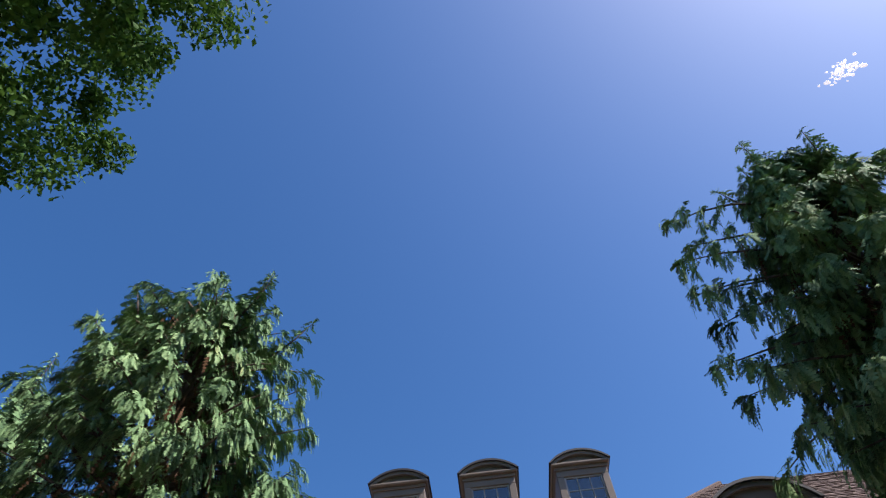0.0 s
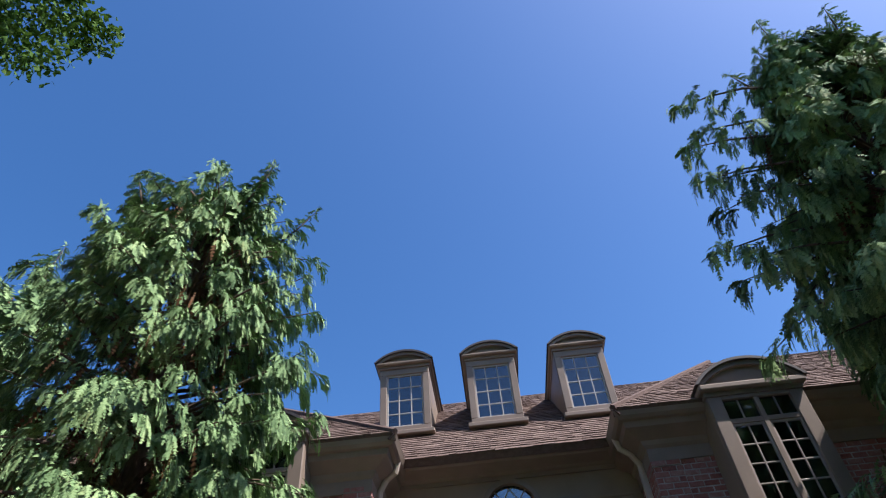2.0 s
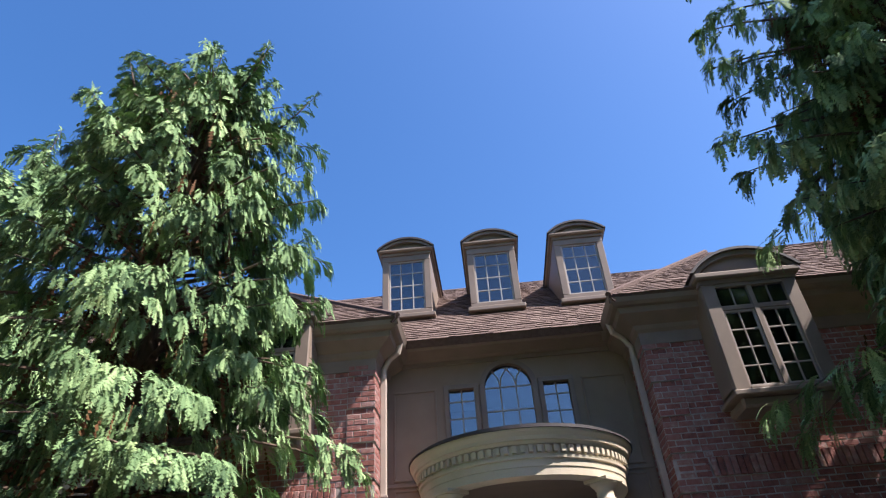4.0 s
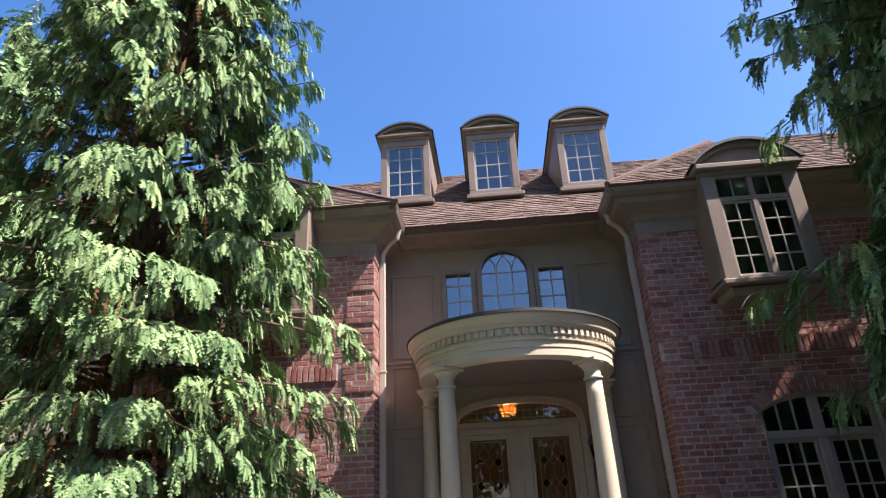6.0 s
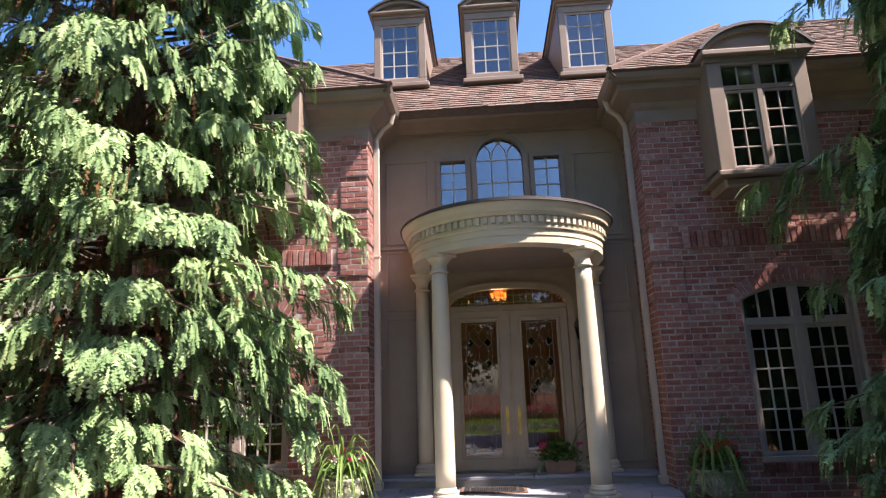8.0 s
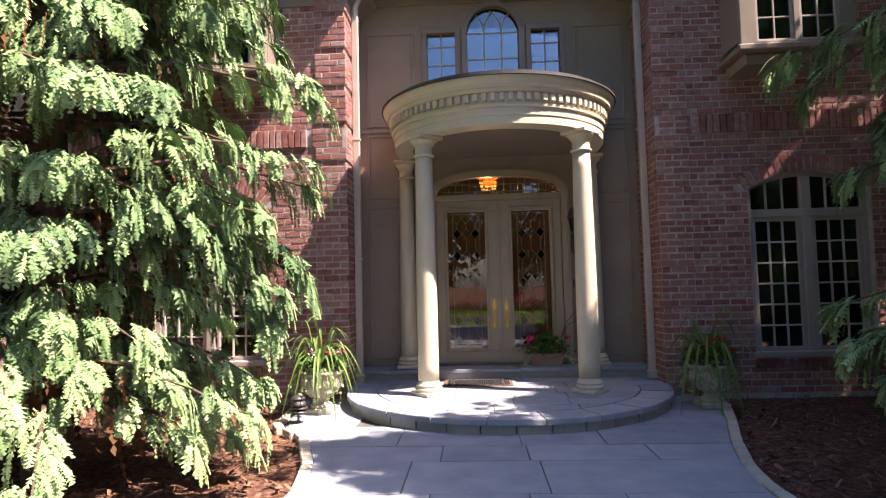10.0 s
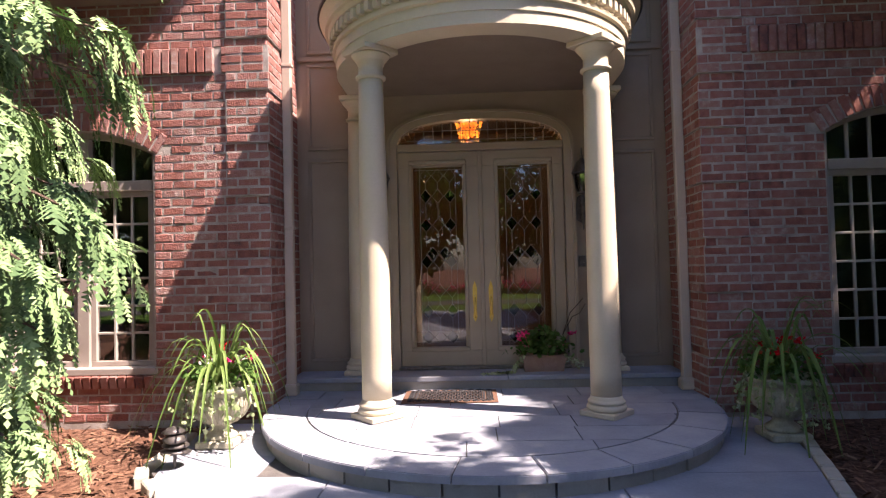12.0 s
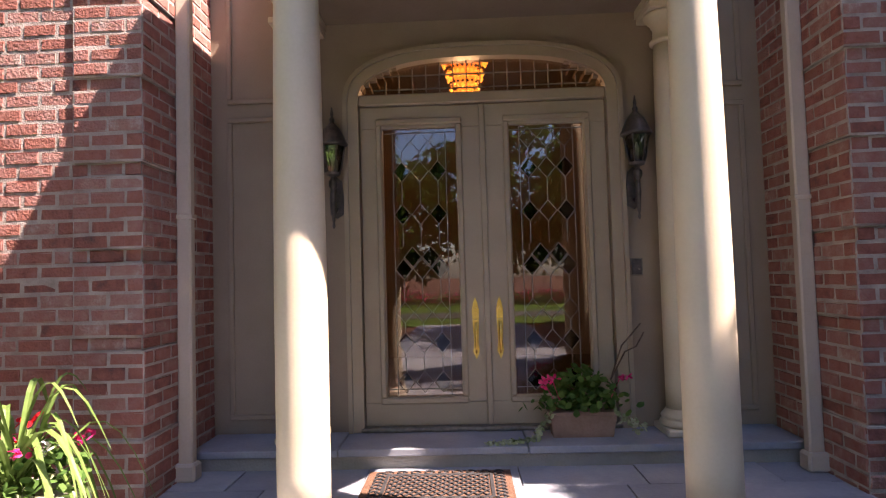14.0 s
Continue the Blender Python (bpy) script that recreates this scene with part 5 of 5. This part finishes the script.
# side trees are unseen, added to block sky light; (7.0, -2.3) shades the path
for i, (x, y, h, s) in enumerate(((-15, -19, 13, 1.2), (-9, -21, 15, 1.3), (-3.5, -20, 12, 1.1), (2.5, -22, 15, 1.3), (8, -20, 13, 1.2), (13.5, -20, 14, 1.3), (19, -17, 13, 1.2), (-20, -14, 13, 1.2), (-14, -6, 15, 1.2), (15, -9, 12, 1.1), (-19, -1, 14, 1.2), (7.0, -2.3, 14, 1.0), (-11, 2.5, 13, 1.0))):
    broad_tree(x, y, h * 0.25, ((0, 0, h * 0.42), (3.4 * s, 3.0 * s, h * 0.3)), "tall green tree around the lawn, mirrored or added for shade", 40 + i, 60, 5200, 0.42, clump_r=(0.8, 1.5))

# one small broken cloud, far up
bm = bmesh.new()
rc = random.Random(14)
for k in range(70):
    f = rc.random()
    c = Vector((-9 + 22 * f + rc.gauss(0, 2.5), rc.gauss(0, 2.0), 9 - 20 * (1 - f) ** 1.2 + rc.gauss(0, 2.2)))
    q = rc.uniform(0.2, 0.85) * (1.3 - abs(f - 0.6))
    bmesh.ops.create_icosphere(bm, subdivisions=2, radius=q, matrix=Matrix.Translation(c) @ Matrix.Diagonal((rc.uniform(0.8, 2.2), 1, rc.uniform(0.6, 1.1), 1)))
# the cloud's sunlit white is emitted by its own material
M_CLOUD_GLOW = glow_material("cloud_white_glow", (0.95, 0.95, 1.0), 0.42)
cloud = setting("backdrop_cloud", bm, M_CLOUD_GLOW, "small broken white cloud in the blue sky", "cloud", smooth=True)
cloud.location = Vector((0.552, 0.310, 0.774)) * 330

# bark chips and litter on the beds
r = np.random.default_rng(51)
n = 9000
px, py = r.uniform(-4.5, 5.5, n), r.uniform(3.2, 8.1, n)
keep = np.array([(a < path_left(b) - 0.1 or a > path_right(b) + 0.1) for a, b in zip(px, py)])
px, py = px[keep], py[keep]
n = len(px)
ang, L, W = r.uniform(0, 6.28, n), r.uniform(0.015, 0.05, n), r.uniform(0.006, 0.016, n)
tilt = r.normal(0, 0.3, (n, 2))
base = np.stack([px, py, r.uniform(-0.035, -0.012, n)], 1)
u = np.stack([np.cos(ang), np.sin(ang), tilt[:, 0]], 1) * L[:, None]
v = np.stack([-np.sin(ang), np.cos(ang), tilt[:, 1]], 1) * W[:, None]
V = np.stack([base - u - v, base + u - v * 0.6, base + u * 0.9 + v, base - u + v * 0.8], 1).reshape(-1, 3)
F = (np.arange(n) * 4)[:, None] + np.array([[0, 1, 2, 3]])
chips = mesh_from("bark_chips", V, F, M_CHIP, None, "loose brown bark chips on the beds", "stuff")
chips["category"] = "mulch"


# ---- planters ----
def strap_leaf(bm, root, a, reach, rise, fall, w):
    """One long arching blade with a fold."""
    prev = None
    n = 9
    for i in range(n + 1):
        f = i / n
        d = reach * (f ** 1.1)
        z = rise * math.sin(min(1, f * 1.25) * math.pi / 2) - fall * max(0, f - 0.4) ** 1.8
        ww = w * (0.6 + 0.8 * f) * (1 - f ** 3) + 0.001
        p = Vector(root) + Vector((math.cos(a) * d, math.sin(a) * d, z))
        s = Vector((-math.sin(a), math.cos(a), 0)) * ww
        row = [bm.verts.new(p - s + Vector((0, 0, ww * 0.5))), bm.verts.new(p), bm.verts.new(p + s + Vector((0, 0, ww * 0.5)))]
        if prev:
            bm.faces.new((prev[0], prev[1], row[1], row[0]))
            bm.faces.new((prev[1], prev[2], row[2], row[1]))
        prev = row


def leaf_fan(bm, p, size, r, flat=0.5):
    """A small rounded leaf."""
    a = r.uniform(0, 6.28)
    n = Vector((r.gauss(0, flat), r.gauss(0, flat), 1)).normalized()
    t = n.orthogonal().normalized()
    t = (Matrix.Rotation(a, 3, n) @ t)
    b = n.cross(t)
    c = bm.verts.new(Vector(p) + n * size * 0.12)
    ring = []
    for k in range(7):
        th_ = 2 * math.pi * k / 7
        ring.append(bm.verts.new(Vector(p) + (t * math.cos(th_) + b * math.sin(th_)) * size * (0.8 + 0.2 * math.cos(th_ * 2))))
    for k in range(7):
        bm.faces.new((c, ring[k], ring[(k + 1) % 7]))


def blossom(bm, p, size, r):
    for k in range(12):
        q = Vector(p) + Vector((r.gauss(0, 1), r.gauss(0, 1), r.gauss(0, 0.7))) * size * 0.45
        leaf_fan(bm, q, size * 0.38, r, 1.0)


def urn_planter(x, y, label, seed, bloom):
    r = random.Random(seed)
    th = thing("urn_planter", label, "planter", "entrance urns", (x, y, 0))
    bm = box(bmesh.new(), -0.17, 0.17, -0.17, 0.17, 0, 0.06, bevel=0.012)
    part("plinth", bm, M_STONEPOT, th)
    prof = [(0.14, 0.06), (0.15, 0.08), (0.13, 0.10), (0.085, 0.13), (0.08, 0.16), (0.11, 0.18), (0.125, 0.19), (0.18, 0.24), (0.225, 0.31), (0.235, 0.37), (0.225, 0.41), (0.235, 0.425), (0.27, 0.44), (0.285, 0.465), (0.275, 0.485), (0.235, 0.48), (0.225, 0.44)]
    part("bowl", lathe(bmesh.new(), 0, 0, prof, 28), M_STONEPOT, th, smooth=True)
    for k in range(16):
        a = 2 * math.pi * k / 16
        bm = bmesh.new()
        tube(bm, [(0.13 * math.cos(a), 0.13 * math.sin(a), 0.195), (0.2 * math.cos(a), 0.2 * math.sin(a), 0.255), (0.243 * math.cos(a), 0.243 * math.sin(a), 0.33), (0.237 * math.cos(a), 0.237 * math.sin(a), 0.40)], [0.016, 0.026, 0.024, 0.012], 6)
        part("lobe", bm, M_STONEPOT, th)
    th.scale = (0.87, 0.87, 0.95)
    spike = tagged(new("dracaena_plant"), "arching spiky grass-like plant in the urn", "plant", "urn plants")
    spike.location = (x, y, 0.46)
    for k in range(46):
        bm = bmesh.new()
        a = r.uniform(0, 2 * math.pi)
        up = r.random() ** 1.5
        strap_leaf(bm, (r.gauss(0, 0.03), r.gauss(0, 0.03), 0), a, r.uniform(0.34, 0.74) * (1.1 - 0.6 * up), 0.24 + 0.42 * up, r.uniform(0.9, 2.4) * (1.15 - 0.95 * up), r.uniform(0.009, 0.017))
        part("blade", bm, M_BLADE, spike)
    plant = tagged(new("geranium_plant"), "leafy geranium with pink and white blooms in the urn", "plant", "urn plants")
    plant.location = (x, y, 0.46)
    bm = bmesh.new()
    for k in range(260):
        a, d = r.uniform(0, 6.28), 0.28 * math.sqrt(r.random())
        leaf_fan(bm, (d * math.cos(a), d * math.sin(a), r.uniform(0.0, 0.20) * (1.3 - d * 2)), r.uniform(0.02, 0.038), r, 0.8)
    part("leaves", bm, M_SMALLLEAF, plant)
    for k in range(9):
        a, d = r.uniform(0, 6.28), r.uniform(0.1, 0.27)
        bm = bmesh.new()
        blossom(bm, (d * math.cos(a), d * math.sin(a), r.uniform(0.16, 0.27)), 0.05, r)
        tagged(part("bloom", bm, bloom[k % len(bloom)], plant), "", "", "", "stuff")
    ivy = tagged(new("trailing_ivy"), "pale variegated ivy trailing over the urn rim", "plant", "urn plants")
    ivy.location = (x, y, 0.46)
    for k in range(11):
        a = r.uniform(math.pi * 0.9, math.pi * 1.75) if k < 8 else r.uniform(0, 6.28)
        rad, ln = 0.29, r.uniform(0.22, 0.46)
        bm = bmesh.new()
        pts = [Vector((math.cos(a) * (0.2 + 0.1 * min(1, f * 3)), math.sin(a) * (0.2 + 0.1 * min(1, f * 3)), 0.05 - ln * f)) for f in (0, 0.2, 0.4, 0.6, 0.8, 1.0)]
        tube(bm, pts, 0.003, 4)
        for q in range(22):
            f = r.random()
            i = min(4, int(f * 5))
            p = pts[i].lerp(pts[i + 1], f * 5 - i) + Vector((r.gauss(0, 0.02), r.gauss(0, 0.02), 0))
            p.z = max(p.z, -0.44)
            leaf_fan(bm, p, r.uniform(0.014, 0.028), r, 1.5)
        part("vine", bm, M_PALELEAF, ivy)
    return th


urn_planter(-1.76, 7.42, "cast stone urn planter beside the porch", 5, [M_PINK, M_WHITE, M_PINK, M_RED])
urn_planter(2.52, 7.42, "cast stone urn planter in the shade", 9, [M_RED])

# clay trough by the door
tr = thing("trough_planter", "faded clay trough planter beside the door", "planter", at=(0.93, 8.95, STEP))
bm = bmesh.new()
v = [(-0.215, -0.09), (0.215, -0.09), (0.215, 0.09), (-0.215, 0.09)]
lo = [bm.verts.new((a * 0.9, b * 0.85, 0)) for a, b in v]
hi = [bm.verts.new((a, b, 0.14)) for a, b in v]
hi2 = [bm.verts.new((a * 1.05, b * 1.08, 0.145)) for a, b in v]
hi3 = [bm.verts.new((a * 1.05, b * 1.08, 0.165)) for a, b in v]
bm.faces.new(lo[::-1])
bm.faces.new(hi3)
for p, q in ((lo, hi), (hi, hi2), (hi2, hi3)):
    for i in range(4):
        bm.faces.new((p[i], p[(i + 1) % 4], q[(i + 1) % 4], q[i]))
part("trough", bm, M_TERRA, tr)
rr = random.Random(77)
pl = tagged(new("geranium_plant"), "bushy geranium with a few pink blooms in the trough", "plant")
pl.location = (0.93, 8.95, STEP + 0.16)
bm = bmesh.new()
for k in range(330):
    a, b = rr.gauss(0, 0.14), rr.gauss(0, 0.07)
    leaf_fan(bm, (a, b - 0.02, rr.uniform(0.0, 0.26) * (1.2 - abs(a) * 2.2)), rr.uniform(0.02, 0.04), rr, 0.9)
part("leaves", bm, M_SMALLLEAF, pl)
for p in ((-0.24, -0.05, 0.19), (0.26, -0.04, 0.22), (-0.19, -0.07, 0.21)):
    bm = bmesh.new()
    blossom(bm, p, 0.05, rr)
    tube(bm, [(p[0] * 0.7, p[1] * 0.5, 0.05), p], 0.003, 4)
    tagged(part("bloom", bm, M_PINK, pl), "", "", "", "stuff")
iv = tagged(new("trailing_ivy"), "pale ivy trailing from the trough onto the step", "plant")
iv.location = (0.93, 8.95, STEP)
for s, ln in ((-1, 0.45), (-1, 0.32), (1, 0.16), (-1, 0.38)):
    bm = bmesh.new()
    for k in range(46):
        f = rr.random()
        x = s * (0.2 + ln * f)
        z = max(0.012, 0.17 - 0.45 * f + rr.gauss(0, 0.015)) if s < 0 else 0.17 + rr.gauss(0, 0.02) - 0.1 * f
        yl = -0.1 - 0.12 * f + rr.gauss(0, 0.02)
        leaf_fan(bm, (x, yl, z), rr.uniform(0.012, 0.024), rr, 1.0)
    part("vine", bm, M_PALELEAF, iv)
for pts in ([(0.2, -0.02, 0.2), (0.28, -0.02, 0.42), (0.36, 0, 0.5), (0.42, 0.02, 0.56)], [(0.2, -0.02, 0.2), (0.3, -0.02, 0.38), (0.38, 0, 0.41), (0.44, 0.02, 0.5)]):
    bm = bmesh.new()
    tube(bm, pts, 0.005, 5)
    part("twig", bm, M_BARK, pl, "bare curved twig")


# ---- fittings ----
def sconce(x):
    th = thing("wall_lantern", "dark bronze wall lantern with clear glass, unlit", "wall lamp", "door lanterns", (x, BACK, 2.02))
    bm = bmesh.new()
    plate(bm, [(-0.045 + 0.0, -0.22), (0.0, -0.25), (0.045, -0.22), (0.05, -0.1), (0.035, 0.02), (0.0, 0.05), (-0.035, 0.02), (-0.05, -0.1)], -0.02, 0.0)
    part("backplate", bm, M_IRON, th)
    bm = bmesh.new()
    tube(bm, [(0, -0.015, -0.18), (0, -0.07, -0.21), (0, -0.12, -0.15), (0, -0.13, -0.03), (0, -0.13, 0.04)], [0.012, 0.011, 0.012, 0.013, 0.016], 8)
    tube(bm, [(0, -0.015, -0.06), (0, -0.06, -0.03), (0, -0.09, -0.08), (0, -0.12, -0.14)], 0.007, 6)
    part("arm", bm, M_IRON, th)
    part("finial", lathe(bmesh.new(), 0, -0.13, [(0.004, -0.33), (0.012, -0.31), (0.006, -0.29), (0.012, -0.27), (0.014, -0.2), (0.02, -0.14), (0.014, -0.06), (0.03, -0.03), (0.03, 0.0), (0.014, 0.02)], 12), M_IRON, th)
    part("gallery", lathe(bmesh.new(), 0, -0.13, [(0.016, 0.03), (0.05, 0.045), (0.055, 0.06), (0.045, 0.065)], 16), M_IRON, th)
    g = part("glass", lathe(bmesh.new(), 0, -0.13, [(0.045, 0.065), (0.06, 0.10), (0.085, 0.24)], 6), M_GLASS, th, "clear bevelled glass")
    g.visible_shadow = False
    for k in range(6):
        a = 2 * math.pi * k / 6
        bm = bmesh.new()
        tube(bm, [(0.048 * math.cos(a), -0.13 + 0.048 * math.sin(a), 0.06), (0.063 * math.cos(a), -0.13 + 0.063 * math.sin(a), 0.10), (0.088 * math.cos(a), -0.13 + 0.088 * math.sin(a), 0.245)], 0.006, 5)
        part("rib", bm, M_IRON, th)
    part("candle", lathe(bmesh.new(), 0, -0.13, [(0.012, 0.06), (0.012, 0.13), (0.016, 0.16), (0.004, 0.2)], 10), M_WHITE, th, "pale candle bulb")
    part("cap", lathe(bmesh.new(), 0, -0.13, [(0.10, 0.245), (0.108, 0.255), (0.10, 0.27), (0.088, 0.30), (0.06, 0.36), (0.03, 0.395), (0.014, 0.41), (0.02, 0.43), (0.008, 0.45), (0.012, 0.47), (0.004, 0.52)], 16), M_IRON, th, smooth=True)
    return th


sconce(1.385)
sconce(mirror(1.385))
bell = thing("doorbell", "small dark doorbell plate with pale rim", "doorbell", at=(1.385, BACK, 1.37))
part("rim", one_box(-0.042, 0.042, -0.008, 0.0, -0.06, 0.06, bevel=0.003), M_CAME, bell)
part("plate", one_box(-0.034, 0.034, -0.014, -0.007, -0.052, 0.052, bevel=0.003), M_IRON, bell)
part("button", lathe(bmesh.new(), 0, 0, [(0.008, 0), (0.008, 0.004)], 10), M_CAME, bell).matrix_basis = pose(0.015, -0.014, -0.015, 90, 0, 0)

# door mat
mat_ob = thing("door_mat", "black rubber scrollwork door mat with tan edge", "door mat", at=(0.0, 8.36, PORCH + 0.003))
mw, md = 0.43, 0.27
part("base", one_box(-mw, mw, -md, md, 0, 0.008, bevel=0.002), M_COIR, mat_ob, "tan coir base")
rr = random.Random(3)
bm = bmesh.new()
for i in range(-12, 13):
    for s in (-1, 1):
        x0, y0 = i * 0.05, -0.2
        p, q = Vector((x0 - s * 0.13, -0.17, 0.011)), Vector((x0 + s * 0.13, 0.17, 0.011))
        lo_t, hi_t = 0.0, 1.0
        dx = q.x - p.x
        for lim in (-0.29, 0.29):
            t = (lim - p.x) / dx
            if (dx > 0) == (lim < 0):
                lo_t = max(lo_t, t)
            else:
                hi_t = min(hi_t, t)
        if hi_t > lo_t + 0.02:
            tube(bm, [p.lerp(q, lo_t), p.lerp(q, hi_t)], 0.006, 4)
part("lattice", bm, M_RUBBER, mat_ob, "black rubber lattice")
bm = frame_bm(-0.32, 0.32, -0.2, 0.2, 0.022, 0, 0.014, 0.003)
bm.transform(Matrix(((1, 0, 0, 0), (0, 0, 1, 0), (0, 1, 0, 0), (0, 0, 0, 1))))
part("inner_border", bm, M_RUBBER, mat_ob)
bm = bmesh.new()
for i in range(34):
    f = i / 34 * 4
    side, u = int(f), f - int(f)
    cxm, cym = [(-0.355 + 0.71 * u, -0.225), (0.355, -0.225 + 0.45 * u), (0.355 - 0.71 * u, 0.225), (-0.355, 0.225 - 0.45 * u)][side]
    pts = [(cxm + 0.032 * math.cos(t) * (1 - t / 14), cym + 0.032 * math.sin(t) * (1 - t / 14), 0.011) for t in [0.7 * k for k in range(11)]]
    tube(bm, pts, 0.006, 4)
part("scrolls", bm, M_RUBBER, mat_ob, "black rubber scrolls")

# low path light of stacked tiers
pl = thing("path_light", "low black tiered garden path light", "garden light", at=(-1.86, 6.86, 0))
bm = bmesh.new()
tube(bm, [(0, 0, -0.05), (0.01, 0, 0.14)], 0.012, 8)
part("stake", bm, M_IRON, pl)
for i in range(3):
    z = 0.12 + 0.045 * i
    bm = lathe(bmesh.new(), 0, 0, [(0.03, z), (0.10 - 0.012 * i, z - 0.012), (0.102 - 0.012 * i, z - 0.004), (0.05, z + 0.022), (0.03, z + 0.03)], 20)
    bm.transform(pose(0, 0, 0, 6 * (i - 1), 5, 0))
    part("tier", bm, M_IRON, pl, smooth=True)
part("cap", lathe(bmesh.new(), 0, 0, [(0.075, 0.245), (0.078, 0.25), (0.04, 0.275), (0.008, 0.285)], 20), M_IRON, pl, smooth=True)

# ---- rooms behind the panes ----
def room(name, x0, x1, y0, y1, z0, z1, label):
    bm = bmesh.new()
    for a in ((x0, x1, y1, y1 + 0.1, z0, z1), (x0 - 0.1, x0, y0, y1 + 0.1, z0, z1), (x1, x1 + 0.1, y0, y1 + 0.1, z0, z1), (x0 - 0.1, x1 + 0.1, y0, y1 + 0.1, z1, z1 + 0.1)):
        box(bm, *a)
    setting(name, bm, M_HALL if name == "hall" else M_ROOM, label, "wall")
    setting("floor_" + name, box(bmesh.new(), x0 - 0.1, x1 + 0.1, y0, y1 + 0.1, z0 - 0.1, z0), M_ROOMFLOOR, "dark wooden floor indoors", "floor")


room("hall", CX - 1.8, CX + 1.8, BACK + 0.26, 13.0, STEP, 3.6, "dim hall walls behind the door")
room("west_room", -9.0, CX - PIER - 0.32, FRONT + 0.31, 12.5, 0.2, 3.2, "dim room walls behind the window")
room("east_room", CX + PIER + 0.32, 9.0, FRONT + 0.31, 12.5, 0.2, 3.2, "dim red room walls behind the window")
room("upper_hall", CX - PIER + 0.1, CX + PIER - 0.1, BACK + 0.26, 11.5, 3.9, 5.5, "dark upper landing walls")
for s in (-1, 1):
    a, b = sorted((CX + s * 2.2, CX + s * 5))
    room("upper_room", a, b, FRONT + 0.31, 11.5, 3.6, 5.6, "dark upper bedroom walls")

ch = thing("chandelier", "lit crystal basket chandelier in the hall", "chandelier", at=(0.24, 10.1, 2.86))
rr = random.Random(8)
part("crown_ring", lathe(bmesh.new(), 0, 0, [(0.20, 0.36), (0.21, 0.37), (0.21, 0.39), (0.20, 0.40)], 24), M_BRASS, ch)
for j in range(9):
    f = j / 8
    rad, z = 0.11 + 0.085 * f ** 1.3, 0.03 + 0.33 * f
    nn = 14 + 2 * j
    bm = bmesh.new()
    for k in range(nn):
        a = 2 * math.pi * (k + 0.5 * (j % 2)) / nn
        m = pose(rad * math.cos(a), rad * math.sin(a), z + rr.uniform(-0.006, 0.006), rr.uniform(0, 90), rr.uniform(0, 90), math.degrees(a))
        bmesh.ops.create_icosphere(bm, subdivisions=1, radius=rr.uniform(0.012, 0.019), matrix=m)
    part("crystal_row", bm, M_WARM if j % 3 else M_CAME, ch)
part("lamp_core", lathe(bmesh.new(), 0, 0, [(0.05, 0.06), (0.09, 0.2), (0.12, 0.34)], 16), M_WARMDIM, ch, "glowing amber core")
bm = bmesh.new()
tube(bm, [(0, 0, 0.34), (0, 0, 0.74)], 0.008, 6)
part("rod", bm, M_BRASS, ch)

lamp = bpy.data.lights.new("chandelier_light", "POINT")
lamp.energy, lamp.color, lamp.shadow_soft_size = 6.0, (1.0, 0.62, 0.3), 0.1
new("chandelier_light", lamp).location = (0.24, 10.1, 2.78)
tl = thing("table_lamp", "small lit lamp with an orange shade indoors", "lamp", at=(5.15, 11.0, 1.25))
part("shade", lathe(bmesh.new(), 0, 0, [(0.12, 0.48), (0.07, 0.6)], 20), M_WARMDIM, tl, "glowing orange shade")
part("base", lathe(bmesh.new(), 0, 0, [(0.09, 0.0), (0.1, 0.02), (0.04, 0.06), (0.07, 0.2), (0.03, 0.36), (0.015, 0.5)], 16), M_BRASS, tl, smooth=True)
st = thing("side_table", "dark wooden side table under the lamp", "table", at=(5.15, 11.0, 0.2))
part("tabletop", one_box(-0.35, 0.35, -0.25, 0.25, 1.01, 1.05, bevel=0.008), M_ROOMFLOOR, st)
for a in (-0.3, 0.3):
    for b in (-0.2, 0.2):
        part("leg", one_box(a - 0.025, a + 0.025, b - 0.025, b + 0.025, 0, 1.01), M_ROOMFLOOR, st)
c2 = thing("candle_chandelier", "brass candle chandelier with lit bulbs indoors", "chandelier", at=(-4.25, 10.5, 2.0))
bm = bmesh.new()
tube(bm, [(0, 0, -0.05), (0, 0, 1.2)], 0.012, 6)
part("rod", bm, M_BRASS, c2)
for k in range(8):
    a = 2 * math.pi * k / 8
    bm = bmesh.new()
    tube(bm, [(0, 0, 0), (0.16 * math.cos(a), 0.16 * math.sin(a), -0.05), (0.32 * math.cos(a), 0.32 * math.sin(a), 0.06)], 0.008, 5)
    part("arm", bm, M_BRASS, c2)
    part("bulb", lathe(bmesh.new(), 0.32 * math.cos(a), 0.32 * math.sin(a), [(0.01, 0.12), (0.019, 0.15), (0.004, 0.2)], 8), M_BULB, c2, "glowing candle bulb")
    part("candle", lathe(bmesh.new(), 0.32 * math.cos(a), 0.32 * math.sin(a), [(0.011, 0.06), (0.011, 0.12)], 8), M_WHITE, c2)

# ---- bricks, last ----
lay_bricks(wall_west, west_spots)
lay_bricks(wall_east, east_spots)
